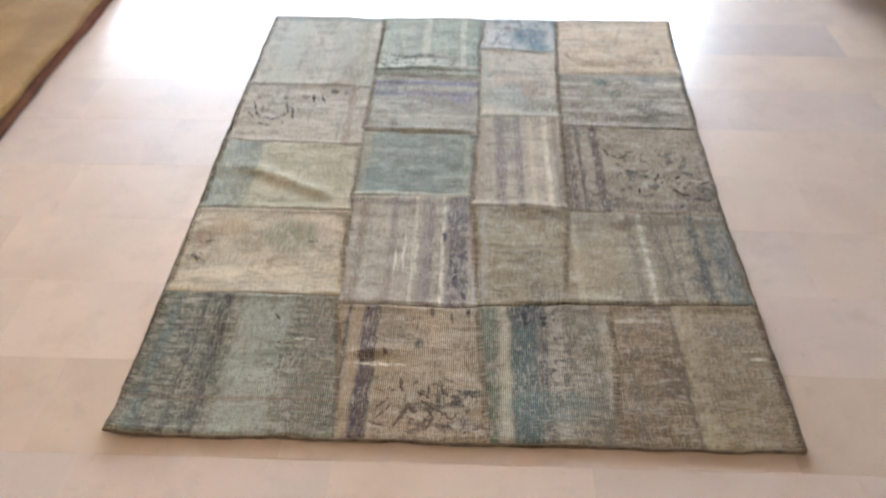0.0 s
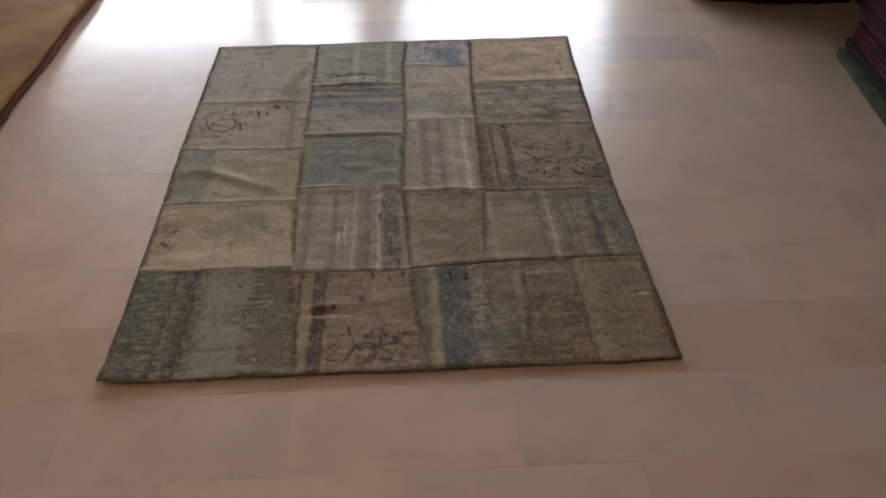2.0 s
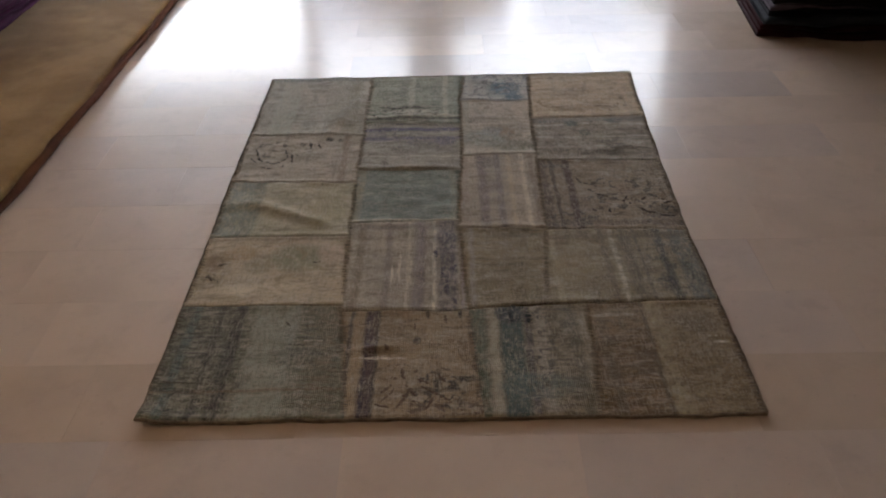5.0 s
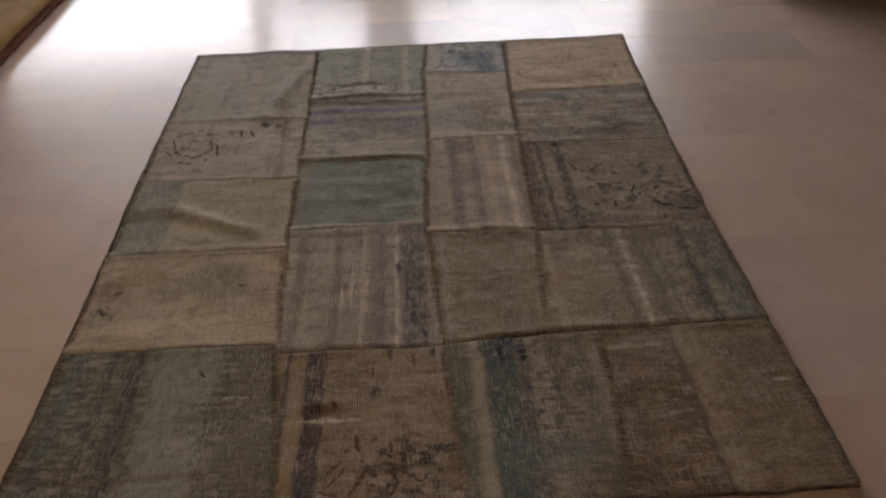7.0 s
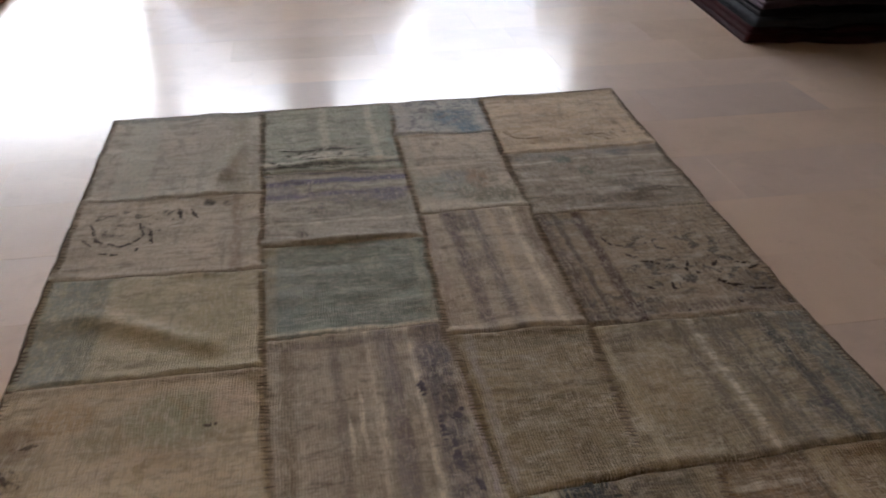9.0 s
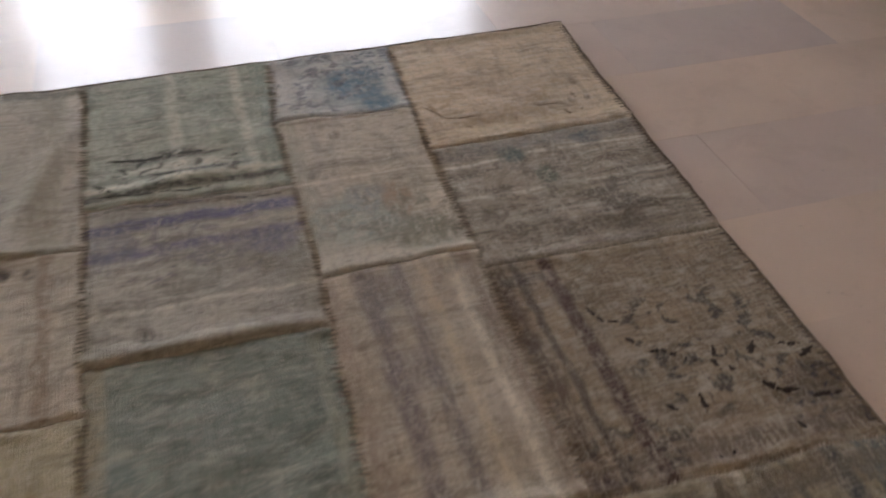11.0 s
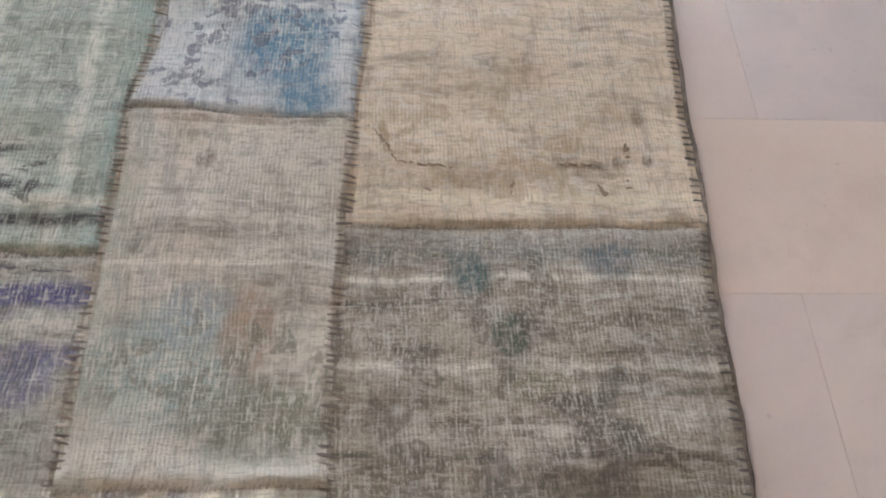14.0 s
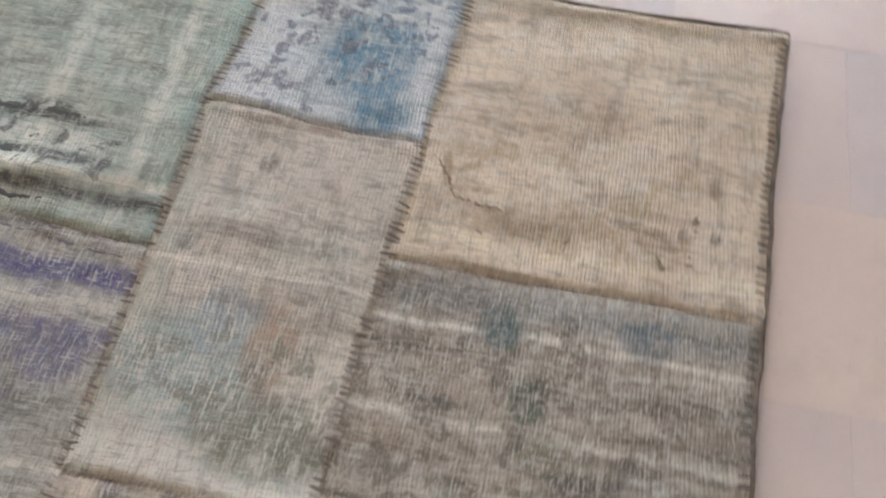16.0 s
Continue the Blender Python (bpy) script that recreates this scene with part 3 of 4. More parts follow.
DARK, INK, WINE, CREAM = col(52, 47, 43), col(42, 43, 64), col(56, 28, 38), col(208, 200, 178)
TEAL, BLUE, OLIVE, BROWN = col(74, 100, 98), col(72, 108, 136), col(120, 122, 92), col(112, 88, 66)
PIECES = {
    (0, 4): woven("faded_sage", col(162, 156, 136), col(146, 142, 124), [("u", 0.12, 0.10, col(150, 156, 138), 0.6), ("u", 0.43, 0.06, col(128, 122, 98), 0.5), ("v", 0.62, 0.04, col(108, 114, 104), 0.7)],
                  [(0.36, 0.25, 0.06, 0.2, col(124, 122, 98), 0.5)], [], seed=1),
    (0, 3): woven("faded_pink_beige", col(164, 152, 132), col(150, 140, 120), [("u", 0.44, 0.03, BROWN, 0.5), ("v", 0.41, 0.012, col(100, 84, 74), 0.6)],
                  [(0.36, 0.37, 0.02, 0.022, DARK, 0.9), (0.41, 0.36, 0.016, 0.02, DARK, 0.7)], [(0.17, 0.29, 0.14, 0.10, DARK, 0.85, 26)], seed=2),
    (0, 2): woven("sand_teal", col(168, 158, 128), col(150, 144, 114), [("u", 0.05, 0.10, col(112, 124, 114), 0.8), ("u", 0.12, 0.05, TEAL, 0.5)], [(0.4, 0.2, 0.08, 0.18, col(146, 136, 98), 0.6)], [], seed=3),
    (0, 1): woven("cream_gold", col(178, 163, 134), col(162, 146, 116), [("v", 0.39, 0.02, col(130, 116, 96), 0.6)], [(0.33, 0.27, 0.11, 0.09, OLIVE, 0.85), (0.05, 0.24, 0.04, 0.06, BROWN, 0.7), (0.13, 0.3, 0.07, 0.05, col(150, 124, 84), 0.7), (0.2, 0.22, 0.05, 0.05, col(126, 120, 92), 0.7), (0.24, 0.08, 0.2, 0.04, col(190, 176, 146), 0.6), (0.44, 0.3, 0.05, 0.06, col(182, 160, 140), 0.6)],
                  [(0.06, 0.15, 0.03, 0.04, DARK, 0.8, 45), (0.3, 0.2, 0.15, 0.15, col(136, 120, 86), 0.6, 22)], seed=4),
    (0, 0): woven("grey_green", col(116, 117, 92), col(92, 92, 68), [("u", 0.05, 0.03, TEAL, 0.6), ("u", 0.13, 0.022, DARK, 0.55), ("u", 0.19, 0.034, DARK, 0.7), ("u", 0.31, 0.14, col(138, 144, 126), 0.6), ("u", 0.47, 0.06, col(104, 98, 76), 0.6), ("v", 0.12, 0.012, BROWN, 0.6)],
                  [(0.40, 0.28, 0.10, 0.02, col(84, 84, 74), 0.5)], [(0.14, 0.14, 0.12, 0.16, DARK, 0.7, 40), (0.42, 0.3, 0.09, 0.15, DARK, 0.5, 36)], [(0.0, 0.21, DARK, 0.7), (0.4, 0.52, BROWN, 0.45)], seed=5, abrash=0.7),
    (1, 4): woven("celadon", col(142, 150, 128), col(114, 127, 106), [("u", 0.20, 0.03, CREAM, 0.25), ("u", 0.36, 0.024, CREAM, 0.28), ("u", 0.44, 0.07, col(110, 132, 118), 0.6), ("v", 0.035, 0.02, DARK, 0.75), ("v", 0.065, 0.02, CREAM, 0.4)],
                  [(0.20, 0.155, 0.12, 0.010, DARK, 0.95), (0.24, 0.09, 0.12, 0.011, DARK, 0.95), (0.2, 0.12, 0.13, 0.02, CREAM, 0.4)], [(0.20, 0.11, 0.18, 0.08, DARK, 0.85, 30)], seed=6),
    (1, 3): woven("violet_bands", col(150, 144, 127), col(126, 124, 108), [("v", 0.375, 0.035, col(68, 63, 114), 1.0), ("v", 0.335, 0.02, CREAM, 0.2), ("v", 0.29, 0.03, col(86, 80, 118), 0.7), ("v", 0.435, 0.01, DARK, 0.7), ("v", 0.12, 0.012, CREAM, 0.35)],
                  [(0.36, 0.26, 0.05, 0.05, col(80, 78, 120), 0.7), (0.05, 0.32, 0.05, 0.07, col(86, 90, 110), 0.6), (0.1, 0.06, 0.02, 0.02, DARK, 0.6)], [(0.2, 0.28, 0.2, 0.12, col(90, 84, 100), 0.6, 24)], seed=7),
    (1, 2): woven("sea_green", col(118, 136, 122), col(104, 120, 108), [("u", 0.015, 0.035, col(140, 132, 108), 0.8), ("u", 0.38, 0.02, col(134, 138, 116), 0.7), ("v", 0.015, 0.012, CREAM, 0.6)],
                  [(0.25, 0.03, 0.12, 0.008, DARK, 0.5), (0.05, 0.1, 0.05, 0.1, TEAL, 0.5)], [], seed=8, streak=0.25, wear=0.3),
    (1, 1): woven("grey_stripes", col(160, 148, 128), col(140, 128, 110), [("u", 0.03, 0.03, col(116, 104, 84), 0.7), ("u", 0.13, 0.02, col(112, 102, 94), 0.6), ("u", 0.20, 0.010, CREAM, 0.35), ("u", 0.25, 0.02, col(104, 92, 92), 0.7), ("u", 0.29, 0.012, CREAM, 0.5), ("u", 0.335, 0.06, col(64, 60, 84), 0.6), ("u", 0.235, 0.03, col(110, 102, 108), 0.5), ("u", 0.385, 0.012, col(160, 150, 160), 0.6), ("v", 0.5, 0.03, col(104, 96, 92), 0.5)],
                  [(0.17, 0.25, 0.006, 0.10, CREAM, 0.6), (0.21, 0.22, 0.005, 0.09, CREAM, 0.6), (0.145, 0.2, 0.005, 0.07, CREAM, 0.6), (0.33, 0.42, 0.05, 0.05, col(70, 62, 86), 0.6)], [(0.335, 0.2, 0.05, 0.22, col(50, 46, 62), 0.55, 34)], seed=9, abrash=0.25),
    (1, 0): woven("flower_brown", col(148, 127, 96), col(126, 106, 78), [("u", -0.016, 0.012, DARK, 1.0), ("u", 0.008, 0.022, col(150, 128, 96), 0.7), ("u", 0.048, 0.040, col(62, 38, 50), 1.0), ("u", 0.036, 0.010, col(50, 40, 58), 0.8), ("u", 0.068, 0.008, DARK, 0.9)],
                  [(0.25, 0.15, 0.015, 0.05, DARK, 0.8), (0.29, 0.12, 0.03, 0.012, DARK, 0.8), (0.22, 0.11, 0.05, 0.012, DARK, 0.7), (0.32, 0.46, 0.008, 0.03, DARK, 0.9), (0.22, 0.46, 0.008, 0.025, DARK, 0.8), (0.19, 0.33, 0.014, 0.02, DARK, 0.8), (0.09, 0.25, 0.07, 0.006, CREAM, 0.8)],
                  [(0.27, 0.12, 0.11, 0.09, DARK, 0.95, 34), (0.27, 0.04, 0.14, 0.04, WINE, 0.6, 40)], seed=10),
    (2, 4): woven("denim_blue", col(164, 168, 164), col(132, 142, 144), [("u", 0.05, 0.06, col(158, 158, 150), 0.7), ("u", 0.34, 0.03, col(96, 116, 128), 0.5)],
                  [(0.22, 0.14, 0.08, 0.10, col(62, 108, 132), 0.95), (0.26, 0.04, 0.05, 0.06, col(66, 110, 134), 0.9), (0.2, 0.22, 0.12, 0.008, CREAM, 0.4)], [(0.12, 0.16, 0.16, 0.18, col(70, 72, 88), 0.75, 34), (0.28, 0.22, 0.08, 0.1, col(60, 78, 100), 0.8, 40)], seed=11),
    (2, 3): woven("oatmeal", col(174, 162, 142), col(154, 144, 124), [("u", 0.02, 0.04, col(138, 136, 116), 0.7), ("u", 0.07, 0.02, col(140, 132, 118), 0.4), ("v", 0.30, 0.008, CREAM, 0.3), ("v", 0.03, 0.05, col(176, 174, 156), 0.6)],
                  [(0.11, 0.15, 0.11, 0.10, col(112, 130, 120), 0.8), (0.226, 0.08, 0.10, 0.06, col(98, 102, 78), 0.85), (0.20, 0.20, 0.04, 0.07, col(136, 108, 82), 0.7), (0.06, 0.07, 0.06, 0.05, col(180, 178, 158), 0.3), (0.14, 0.24, 0.05, 0.03, col(116, 122, 118), 0.7), (0.12, 0.47, 0.015, 0.018, col(104, 88, 70), 0.8), (0.05, 0.33, 0.016, 0.02, col(96, 98, 86), 0.8), (0.13, 0.22, 0.04, 0.06, col(116, 126, 128), 0.5), (0.15, 0.545, 0.14, 0.008, BROWN, 0.5)],
                  [(0.18, 0.13, 0.16, 0.12, col(98, 100, 80), 0.7, 20), (0.18, 0.4, 0.15, 0.14, col(140, 128, 110), 0.5, 26)], seed=12, streak=0.6, abrash=0.75),
    (2, 2): woven("mauve_stripes", col(164, 150, 128), col(146, 132, 112), [("u", 0.03, 0.03, col(140, 124, 108), 0.6), ("u", 0.10, 0.035, col(104, 92, 92), 0.9), ("u", 0.165, 0.025, col(108, 100, 96), 0.85), ("u", 0.21, 0.02, col(176, 160, 130), 0.6), ("u", 0.265, 0.02, CREAM, 0.45), ("u", 0.30, 0.02, col(112, 96, 82), 0.6), ("v", 0.02, 0.03, CREAM, 0.2)],
                  [(0.12, 0.5, 0.05, 0.05, col(92, 84, 84), 0.6), (0.13, 0.3, 0.05, 0.06, col(108, 98, 104), 0.5)], [], seed=13, abrash=0.3),
    (2, 1): woven("khaki", col(142, 127, 96), col(122, 109, 80), [("v", 0.28, 0.015, col(100, 90, 68), 0.6), ("v", 0.43, 0.03, col(108, 104, 82), 0.5), ("u", 0.02, 0.02, col(146, 138, 130), 0.5)], [(0.15, 0.15, 0.1, 0.06, col(112, 100, 72), 0.5)], [], seed=14, abrash=0.7),
    (2, 0): woven("teal_bands", col(136, 125, 100), col(112, 102, 80), [("u", 0.0, 0.05, col(84, 98, 78), 0.9), ("u", 0.045, 0.028, col(160, 150, 124), 0.6), ("u", 0.10, 0.072, col(56, 82, 82), 1.0), ("u", 0.15, 0.02, col(80, 76, 86), 0.8), ("u", 0.19, 0.04, col(160, 150, 132), 0.6), ("u", 0.29, 0.03, col(92, 88, 72), 0.6)],
                  [(0.10, 0.45, 0.05, 0.05, col(46, 58, 74), 0.9), (0.16, 0.12, 0.12, 0.06, TEAL, 0.7)], [(0.18, 0.3, 0.05, 0.2, col(58, 56, 62), 0.8, 44)], [(0.13, 0.30, col(78, 70, 62), 0.6)], seed=15, abrash=0.3),
    (3, 4): woven("tan_gold", col(184, 163, 133), col(168, 147, 117), [("v", 0.05, 0.02, col(200, 186, 150), 0.4)],
                  [(0.40, 0.12, 0.010, 0.014, col(96, 80, 60), 0.8), (0.445, 0.12, 0.010, 0.014, col(96, 80, 60), 0.8), (0.44, 0.2, 0.01, 0.02, col(110, 92, 68), 0.7), (0.05, 0.16, 0.008, 0.03, col(130, 106, 72), 0.7), (0.09, 0.13, 0.05, 0.006, col(130, 106, 72), 0.6), (0.25, 0.49, 0.22, 0.02, col(150, 136, 108), 0.6)],
                  [(0.25, 0.15, 0.24, 0.12, col(146, 122, 86), 0.6, 22)], seed=16, abrash=0.5, streak=0.4, wear=0.4, ribbed=0.08),
    (3, 3): woven("smoke_brown", col(147, 134, 114), col(122, 111, 92), [("v", 0.41, 0.012, col(150, 142, 126), 0.5), ("v", 0.34, 0.010, CREAM, 0.45), ("v", 0.385, 0.045, col(100, 104, 102), 0.45), ("v", 0.21, 0.010, CREAM, 0.3), ("v", 0.05, 0.014, col(96, 86, 70), 0.4), ("v", 0.01, 0.014, col(80, 68, 58), 0.45)],
                  [(0.185, 0.347, 0.035, 0.035, col(62, 84, 82), 1.0), (0.38, 0.367, 0.045, 0.03, col(78, 90, 96), 0.8), (0.233, 0.254, 0.03, 0.035, col(72, 88, 72), 0.9), (0.396, 0.276, 0.025, 0.014, col(84, 68, 58), 0.8),
                   # spots near u 0.345, v 0.115 draw the bump dark in the colour itself
                   (0.26, 0.19, 0.07, 0.03, col(104, 98, 72), 0.6), (0.345, 0.115, 0.05, 0.03, col(66, 54, 44), 0.7), (0.31, 0.16, 0.05, 0.02, col(76, 66, 54), 0.8), (0.26, 0.07, 0.08, 0.02, col(80, 70, 56), 0.7), (0.1, 0.12, 0.07, 0.03, col(150, 140, 122), 0.6)],
                  [(0.25, 0.2, 0.24, 0.2, col(78, 68, 56), 0.6, 16)], seed=17, ribbed=0.14, abrash=1.0, streak=0.55, wear=0.7),
    (3, 2): woven("dark_floral", col(138, 120, 94), col(122, 106, 82), [("u", 0.03, 0.04, col(80, 63, 48), 0.9), ("u", 0.13, 0.030, col(62, 36, 34), 1.0), ("u", 0.07, 0.016, col(72, 58, 46), 1.0), ("v", 0.03, 0.04, col(88, 72, 62), 0.6)],
                  [(0.08, 0.48, 0.07, 0.02, col(74, 64, 52), 0.7), (0.45, 0.1, 0.06, 0.06, col(74, 66, 60), 0.6)], [(0.32, 0.24, 0.17, 0.16, DARK, 0.9, 30), (0.1, 0.07, 0.12, 0.07, DARK, 0.8, 34), (0.45, 0.08, 0.08, 0.1, INK, 0.7, 34)], seed=18),
    (3, 1): woven("striped_khaki", col(146, 134, 104), col(128, 116, 90), [("u", 0.05, 0.02, col(160, 148, 118), 0.6), ("u", 0.26, 0.016, CREAM, 0.5), ("u", 0.305, 0.035, col(98, 90, 74), 0.8), ("u", 0.225, 0.02, col(104, 94, 78), 0.8), ("u", 0.345, 0.012, col(84, 80, 70), 0.8), ("u", 0.422, 0.028, col(52, 58, 62), 1.0), ("u", 0.50, 0.07, col(88, 100, 98), 0.8), ("v", 0.39, 0.03, col(98, 88, 72), 0.6)],
                  [(0.4, 0.1, 0.03, 0.06, INK, 0.6), (0.1, 0.2, 0.08, 0.1, col(136, 118, 80), 0.5)], [(0.44, 0.2, 0.09, 0.2, col(58, 64, 68), 0.7, 30)], [(0.2, 0.52, col(90, 82, 70), 0.5)], seed=19, abrash=0.4),
    (3, 0): woven("umber_olive", col(126, 102, 68), col(102, 81, 53), [("u", 0.195, 0.012, col(82, 70, 52), 0.9), ("u", 0.23, 0.05, col(152, 138, 104), 0.7), ("u", 0.33, 0.2, col(136, 120, 88), 0.5), ("v", 0.46, 0.03, col(160, 146, 116), 0.4), ("u", 0.06, 0.03, col(96, 84, 66), 0.5)],
                  [(0.36, 0.40, 0.08, 0.06, col(98, 84, 62), 0.7), (0.40, 0.30, 0.025, 0.006, CREAM, 0.8), (0.10, 0.44, 0.08, 0.01, CREAM, 0.4)], [(0.3, 0.2, 0.16, 0.2, col(92, 80, 60), 0.5, 18)], [(0.0, 0.2, col(88, 70, 50), 0.6), (0.25, 0.45, col(100, 84, 62), 0.4)], seed=20),
}
rug = new("patchwork_rug")
tagged(rug, "faded patchwork rug in sage, tan, blue and brown wool on tiles", "rug")
for c, (ls, rs, ys) in enumerate(COLUMNS):
    for r in range(5):
        l2, r2 = ls, rs
        if r == 0 and c == 2:
            r2 = LOW
        if r == 0 and c == 3:
            l2 = LOW
        (bl, br), (tl, tr) = ys[r], ys[r + 1]
        piece(l2, r2, bl, br, tl, tr, PIECES[(c, r)], rug, (0.0, 0.0026, 0.0010, 0.0012, 0.0006)[r])


# ---- remains of dark pile: ragged strokes that stand a little proud of the worn ground ----
def pile_strokes(label, colour, width, strokes, seed):
    rng = random.Random(seed)
    bm = bmesh.new()
    for st in strokes:
        pts = []
        for (xa, ya), (xb, yb) in zip(st, st[1:]):
            n = max(2, int(math.hypot(xb - xa, yb - ya) / 0.005))
            pts += [(xa + (xb - xa) * k / n, ya + (yb - ya) * k / n) for k in range(n)]
        pts.append(st[-1])
        prev = None
        for i, (x, y) in enumerate(pts):
            xb, yb = pts[min(i + 1, len(pts) - 1)]
            xa, ya = pts[max(i - 1, 0)]
            ll = math.hypot(xb - xa, yb - ya) or 1
            ox, oy = -(yb - ya) / ll, (xb - xa) / ll
            t = i / max(1, len(pts) - 1)
            w = width * (0.15 + 1.2 * math.sin(math.pi * (0.06 + 0.88 * t)) ** 0.8) * rng.uniform(0.5, 1.3)
            x += rng.uniform(-0.002, 0.002)
            y += rng.uniform(-0.002, 0.002)
            z = THICK + relief(x, y)
            row = [bm.verts.new((*sway(x + ox * w * e, y + oy * w * e), z + dz)) for e, dz in ((-0.5, -0.0005), (-0.2, 0.0012), (0.2, 0.0012), (0.5, -0.0005))]
            if prev and rng.random() > 0.2:
                for a in range(3):
                    bm.faces.new((prev[a], prev[a + 1], row[a + 1], row[a]))
            prev = row
    tagged(part("pile_motif", bm, pile(label.replace(" ", "_"), colour, shade(colour, 0.75), 60, 400), rug, label), kind="stuff")


pile_strokes("dark brown floral marks", col(58, 46, 38), 0.010, [
    ((1.357, 1.324), (1.375, 1.278), (1.404, 1.272)), ((1.395, 1.231), (1.408, 1.214)), ((1.414, 1.190), (1.439, 1.190), (1.456, 1.175), (1.494, 1.146)),
    ((1.534, 1.173), (1.518, 1.139), (1.519, 1.115)), ((1.607, 1.164), (1.574, 1.126)), ((1.535, 1.124), (1.542, 1.111)), ((1.564, 1.083), (1.588, 1.053), (1.620, 1.044)),
    ((1.645, 1.146), (1.680, 1.130)), ((1.660, 1.106), (1.695, 1.117)), ((1.628, 1.028), (1.687, 1.021)), ((1.228, 0.976), (1.243, 0.955)),
    ((1.390, 1.074), (1.409, 1.062)), ((1.458, 1.085), (1.450, 1.042)), ((1.421, 0.964), (1.435, 0.952), (1.451, 0.966)), ((1.576, 0.986), (1.579, 0.968))], 1)
pile_strokes("dark green script marks", col(76, 78, 68), 0.011, [
    ((0.529, 2.048), (0.603, 2.036), (0.689, 2.037), (0.749, 2.037)), ((0.519, 1.910), (0.609, 1.894), (0.689, 1.885), (0.739, 1.890)),
    ((0.560, 2.010), (0.575, 1.985)), ((0.552, 1.950), (0.575, 1.945)), ((0.609, 2.027), (0.590, 2.001)), ((0.502, 1.961), (0.541, 1.918)), ((0.62, 1.97), (0.66, 1.95), (0.70, 1.96))], 2)
pile_strokes("violet grey line of pile", col(108, 102, 108), 0.006, [((0.505, 1.858), (0.653, 1.848), (0.790, 1.834), (0.885, 1.826)), ((0.53, 1.80), (0.60, 1.79))], 3)
pile_strokes("dark grey scroll marks", col(74, 68, 62), 0.010, [
    ((0.030, 1.631), (0.062, 1.528), (0.124, 1.492), (0.178, 1.549), (0.157, 1.622)), ((0.252, 1.694), (0.267, 1.621)), ((0.287, 1.679), (0.310, 1.626)), ((0.079, 1.464), (0.125, 1.450)),
    ((0.168, 1.461), (0.171, 1.481)), ((0.185, 1.612), (0.204, 1.493)), ((0.023, 1.542), (0.051, 1.504))], 4)
pile_strokes("small dark spots", col(94, 82, 68), 0.012, [((0.039, 0.678), (0.058, 0.656)), ((0.054, 0.748), (0.086, 0.755)), ((0.381, 0.754), (0.410, 0.760))], 5)
pile_strokes("dark flower and ticks", col(98, 80, 65), 0.0095, [
    ((0.707, 0.193), (0.718, 0.144)), ((0.686, 0.133), (0.649, 0.091)), ((0.752, 0.151), (0.798, 0.119)), ((0.815, 0.160), (0.836, 0.138)), ((0.766, 0.116), (0.809, 0.093), (0.857, 0.055)),
    ((0.725, 0.124), (0.751, 0.079)), ((0.678, 0.167), (0.701, 0.145)), ((0.708, 0.083), (0.751, 0.057)), ((0.835, 0.448), (0.838, 0.404)), ((0.738, 0.408), (0.742, 0.365)),
    ((0.654, 0.301), (0.667, 0.269)), ((0.863, 0.032), (0.883, 0.021)), ((0.69, 0.11), (0.66, 0.06)), ((0.735, 0.165), (0.76, 0.19)), ((0.74, 0.11), (0.70, 0.03)), ((0.80, 0.08), (0.78, 0.03)), ((0.64, 0.05), (0.68, 0.035))], 6)
pile_strokes("dark grey marks on violet", col(84, 78, 90), 0.014, [((0.841, 0.649), (0.843, 0.555)), ((0.860, 0.538), (0.874, 0.498)), ((0.826, 0.705), (0.828, 0.632)), ((0.806, 0.826), (0.808, 0.754)), ((0.873, 0.721), (0.845, 0.685))], 7)
pile_strokes("dark teal marks", col(56, 64, 66), 0.018, [((1.021, 0.475), (1.058, 0.479), (1.103, 0.470)), ((1.039, 0.454), (1.042, 0.402)), ((1.088, 0.459), (1.093, 0.398))], 8)
pile_strokes("fine brown cracks", col(128, 108, 84), 0.0045, [
    ((1.263, 2.079), (1.286, 2.048), (1.304, 2.012)), ((1.304, 2.012), (1.344, 2.007), (1.397, 1.999)), ((1.565, 1.925), (1.566, 1.900)), ((1.473, 1.983), (1.468, 1.958)),
    ((1.344, 1.965), (1.375, 1.959)), ((1.542, 2.015), (1.608, 2.009))], 9)
pile_strokes("small brown marks", col(118, 100, 76), 0.009, [((1.599, 1.978), (1.607, 1.955)), ((1.642, 1.987), (1.646, 1.964)), ((1.646, 2.054), (1.649, 2.022))], 10)
pile_strokes("dark broken lines", col(88, 82, 70), 0.007, [((0.190, 0.205), (0.222, 0.192)), ((0.338, 0.423), (0.357, 0.397)), ((0.337, 0.315), (0.414, 0.308)), ((0.011, 0.161), (0.101, 0.145), (0.214, 0.140))], 11)
pile_strokes("pale pulled threads", col(190, 178, 158), 0.005, [((0.56, 0.242), (0.61, 0.246), (0.66, 0.252)), ((1.62, 0.318), (1.66, 0.322)), ((0.52, 1.000), (0.70, 1.012), (0.86, 1.022)), ((0.40, 0.325), (0.47, 0.335))], 12)


def thread_mat(name, dark, pale):
    n = Nodes(name, 0.9)
    isl = n.node("ShaderNodeNewGeometry").outputs["Random Per Island"]
    c = n.mix(n.map(isl, 0.35, 1.1), dark, pale)
    n.colour(n.mix(n.math("MULTIPLY", n.noise(n.coord("Object"), 400, 2), 0.5), c, shade(dark, 0.88)))
    return n.mat


THREAD = thread_mat("seam_thread", col(110, 99, 87), col(176, 164, 146))
EDGE = thread_mat("edge_thread", col(82, 72, 63), col(140, 128, 112))
HEM = thread_mat("hem_thread", col(134, 122, 106), col(178, 166, 148))


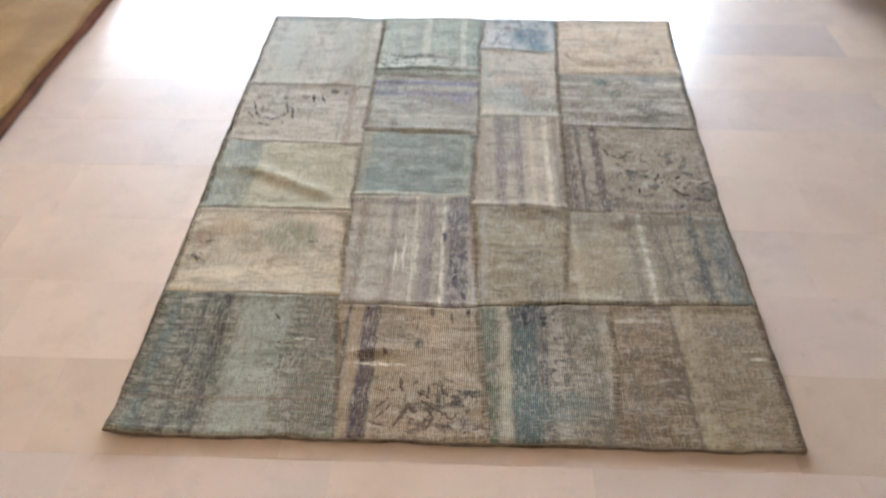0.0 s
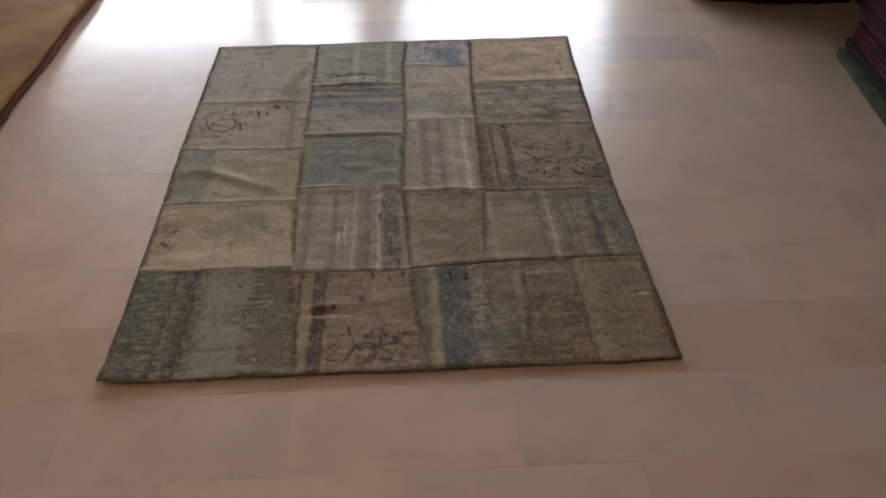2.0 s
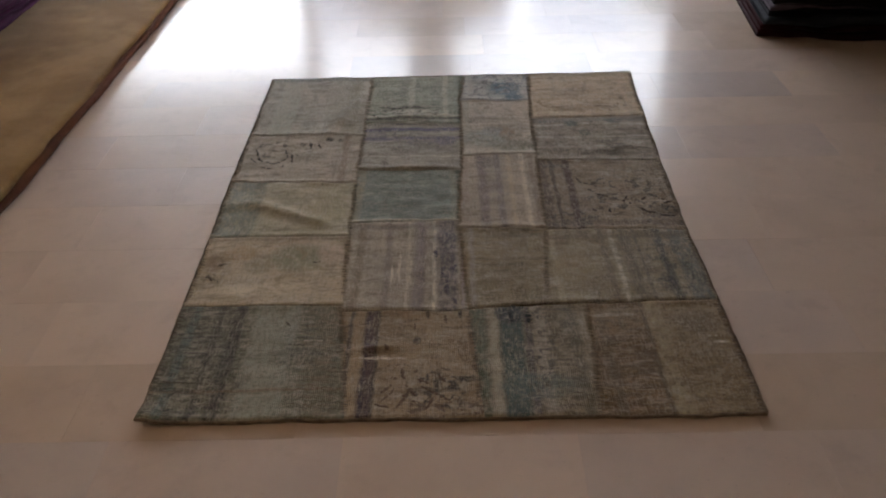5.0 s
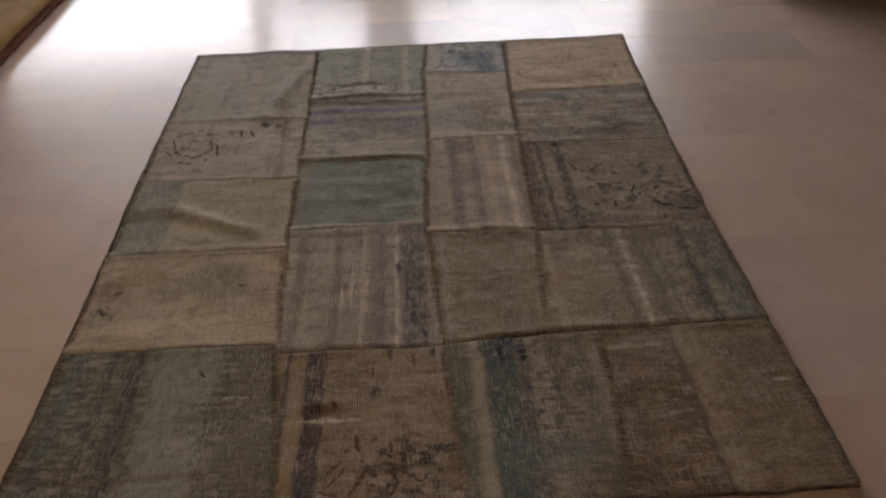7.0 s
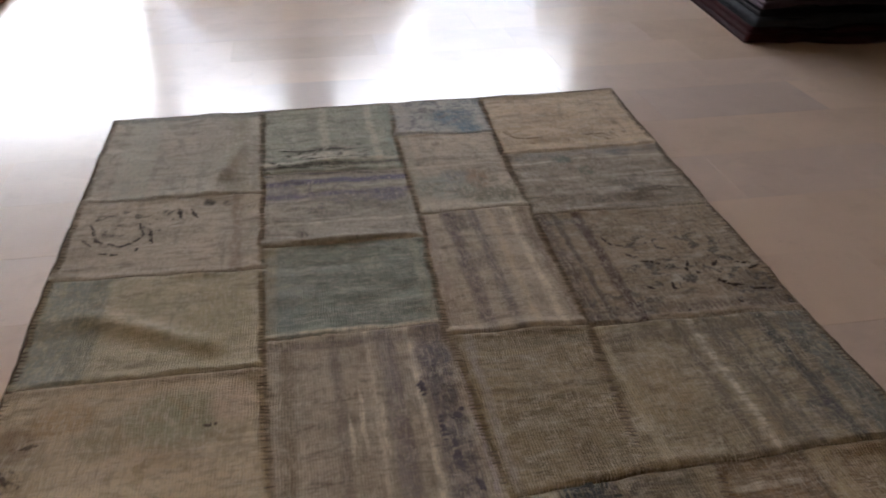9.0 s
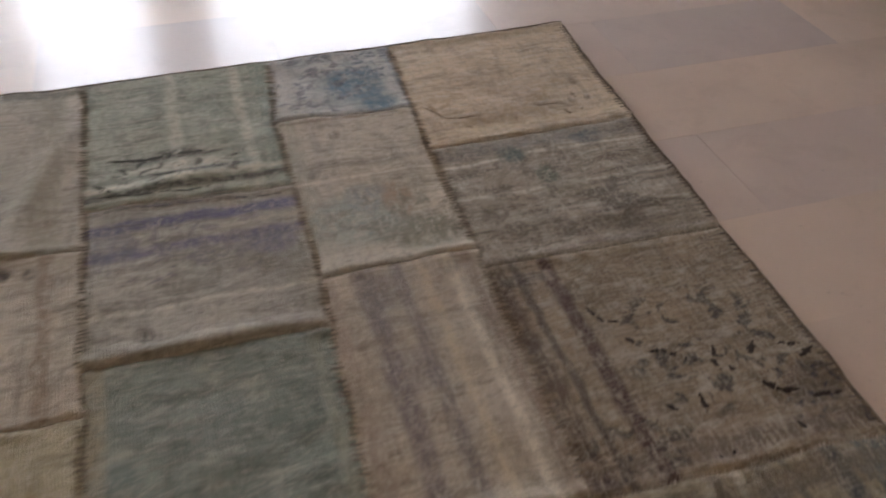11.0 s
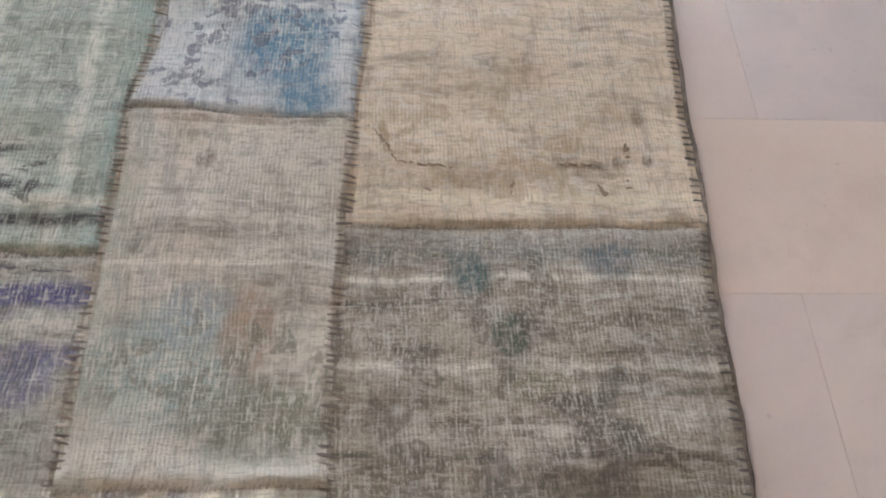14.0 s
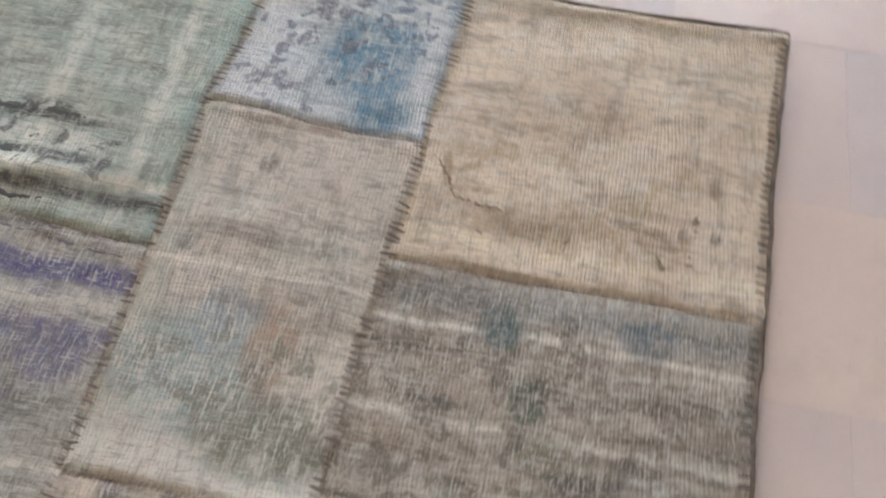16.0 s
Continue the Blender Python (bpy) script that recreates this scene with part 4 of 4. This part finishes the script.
def stitches(points, step, length, name, label, thread, thick=0.0014, lift=0.0022, seed=0, shift=0.0, lean=0.0):
    """Short threads laid across a polyline of (x, y)."""
    rng = random.Random(seed)
    bm = bmesh.new()
    for (xa, ya), (xb, yb) in zip(points, points[1:]):
        ll = math.hypot(xb - xa, yb - ya)
        dx, dy = (xb - xa) / ll, (yb - ya) / ll
        for i in range(int(ll / step)):
            if rng.random() < 0.06:
                continue
            s = (i + 0.5) * step + rng.uniform(-0.0015, 0.0015)
            x, y = xa + dx * s, ya + dy * s
            hl = length / 2 * rng.uniform(0.7, 1.15)
            k = lean + rng.uniform(-0.16, 0.16)
            ax, ay = -dy + dx * k, dx + dy * k
            w = thick * rng.uniform(0.7, 1.3)
            z = THICK + max(0, relief(x, y)) * 0.3 + relief(x, y) * 0.7 + lift
            ox, oy = -dy * shift, dx * shift
            vs = []
            for e, zz in ((-1, -0.0012), (-0.5, 0.0), (0.5, 0.0), (1, -0.0012)):
                px, py = sway(x + ox + ax * hl * e, y + oy + ay * hl * e)
                vs.append((bm.verts.new((px - dx * w, py - dy * w, z + zz - 0.001)), bm.verts.new((px, py, z + zz + 0.0008)), bm.verts.new((px + dx * w, py + dy * w, z + zz - 0.001))))
            for p, q in zip(vs, vs[1:]):
                bm.faces.new((p[0], p[1], q[1], q[0]))
                bm.faces.new((p[1], p[2], q[2], q[1]))
    return tagged(part(name, bm, thread, rug, label), kind="stuff")


for i, sm in enumerate(SEAMS[1:4]):
    stitches(sm, 0.0100, 0.025, "seam_stitching", "dark overcast thread across the seam", THREAD, 0.0021, 0.0007, i, lean=0.12)
stitches(LOW, 0.0112, 0.022, "seam_stitching", "dark overcast thread across the seam", THREAD, 0.0021, 0.0012, 8, lean=0.12)
for c, (ls, rs, ys) in enumerate(COLUMNS):
    for r in range(1, 5):
        a, b = ys[r]
        stitches([(lerp(ls, a), a), (lerp(rs, b), b)], 0.0070, 0.008, "cross_stitching", "fine thread over the cross seam", HEM, 0.0013, 0.0012, 20 + c * 5 + r, lean=0.3)


def binding():
    """The overcast edge: a cord round the whole rug."""
    loop = []

    def run(points, n):
        for (xa, ya), (xb, yb) in zip(points, points[1:]):
            for i in range(n):
                loop.append((xa + (xb - xa) * i / n, ya + (yb - ya) * i / n))
    run([(0, -0.008), (0.56, -0.008), (0.936, -0.008), (1.256, -0.008), (1.70, -0.008)], 22)
    run(SEAMS[4], 22)
    run([(1.775, 2.423), (1.275, 2.416), (0.95, 2.412), (0.478, 2.408), (-0.026, 2.408)], 22)
    run(SEAMS[0][::-1], 22)
    bm = bmesh.new()
    rings = []
    n = len(loop)
    for i, (x, y) in enumerate(loop):
        xa, ya = loop[i - 1]
        xb, yb = loop[(i + 1) % n]
        d = Vector((xb - xa, yb - ya, 0)).normalized()
        o = Vector((d.y, -d.x, 0))
        wob = 0.0015 * noise.noise((x * 30, y * 30, 1))
        z = 0.0068 + max(0, relief(x, y)) * 0.9
        rings.append([bm.verts.new(Vector((*sway(x, y), z)) + o * (0.0046 * math.cos(a) + wob) + Vector((0, 0, 0.0058 * math.sin(a)))) for a in [2 * math.pi * k / 8 for k in range(8)]])
    for i in range(n):
        a, b = rings[i], rings[(i + 1) % n]
        for k in range(8):
            bm.faces.new((a[k], a[(k + 1) % 8], b[(k + 1) % 8], b[k]))
    part("edge_binding", bm, pile("binding_wool", col(112, 97, 80), col(80, 68, 55), 30), rug, "dark brown overcast wool edge")


binding()
for k, sm in enumerate((SEAMS[0][::-1], SEAMS[4])):
    stitches(sm, 0.013, 0.020, "edge_stitching", "dark thread over the rug edge", EDGE, 0.0022, 0.0012, 60 + k, 0.008, 0.15)

# ---- floor tiles, the ones near the rug each on its own ----
TW, TH, GAP = 0.62, 0.3107, 0.00015
X0, Y0 = 1.872, 2.112


def tile_bm(x, y, x1, y1, bm=None):
    bm = bm or bmesh.new()
    e = 0.00025
    a = [(x + GAP, y + GAP), (x1 - GAP, y + GAP), (x1 - GAP, y1 - GAP), (x + GAP, y1 - GAP)]
    m = ((x + x1) / 2, (y + y1) / 2)
    low = [bm.verts.new((px, py, -0.012)) for px, py in a]
    mid = [bm.verts.new((px, py, -e)) for px, py in a]
    top = [bm.verts.new((px + (e if px < m[0] else -e), py + (e if py < m[1] else -e), 0.0)) for px, py in a]
    for lo, hi in ((low, mid), (mid, top)):
        for i in range(4):
            bm.faces.new((lo[i], lo[(i + 1) % 4], hi[(i + 1) % 4], hi[i]))
    bm.faces.new(top)
    return bm


# rows are laid with their own start; known stones by (row, column), the others drawn by chance
START = {0: 0.0, -1: 0.33, -2: -0.01, -7: 0.42, -8: -0.07, -9: 0.24}
KNOWN = {(0, 0): LILAC, (0, -1): ROSE, (0, -2): ROSE, (0, -3): BEIGE, (-1, -1): BEIGE, (-1, 0): BEIGE, (-2, 0): ROSE, (-2, -1): ROSE, (-3, 0): BEIGE, (-3, -1): BEIGE, (-4, 0): BEIGE,
         (-6, 0): BEIGE, (-7, 0): TAN, (-7, -1): TAN, (-7, -4): TAN, (-8, 0): ROSE, (-8, -1): ROSE, (-8, -2): BEIGE, (-8, -3): ROSE, (-8, -4): LILAC, (-9, 0): BEIGE, (-9, -1): BEIGE, (-9, -2): ROSE}
STONES = (BEIGE, ROSE, LILAC, TAN)
pick = random.Random(17)
meshes, rests, near = {}, [bmesh.new() for _ in STONES], 0
for j in range(-22, 17):
    start = START.get(j, pick.uniform(0, 1) * TW)
    for i in range(-12, 8):
        x, y = X0 + start + i * TW, Y0 + j * TH
        stone = KNOWN.get((j, i), pick.choices(STONES, (6, 5, 0.4, 0.8))[0])
        if x < WEST - TW + 0.02 or x > EAST - 0.02 or y < BACK - TH + 0.02 or y > FRONT - 0.02:
            continue
        if -1.4 < x + TW / 2 < 3.3 and -1.3 < y < 5.4 and near < 300:
            near += 1
            if stone not in meshes:
                ob = part("tile", tile_bm(0, 0, TW, TH), stone, floor, smooth=False)
                meshes[stone] = ob.data
            else:
                ob = new("tile", meshes[stone])
                ob.parent = floor
            ob.location = (x, y, 0)
            ob.rotation_euler = (pick.uniform(-0.0009, 0.0009), pick.uniform(-0.0006, 0.0006), 0)
        else:
            tile_bm(max(x, WEST), max(y, BACK), min(x + TW, EAST), min(y + TH, FRONT), rests[STONES.index(stone)])
for stone, bm in zip(STONES, rests):
    tagged(part("far_tiles", bm, stone, floor, smooth=False), kind="stuff")
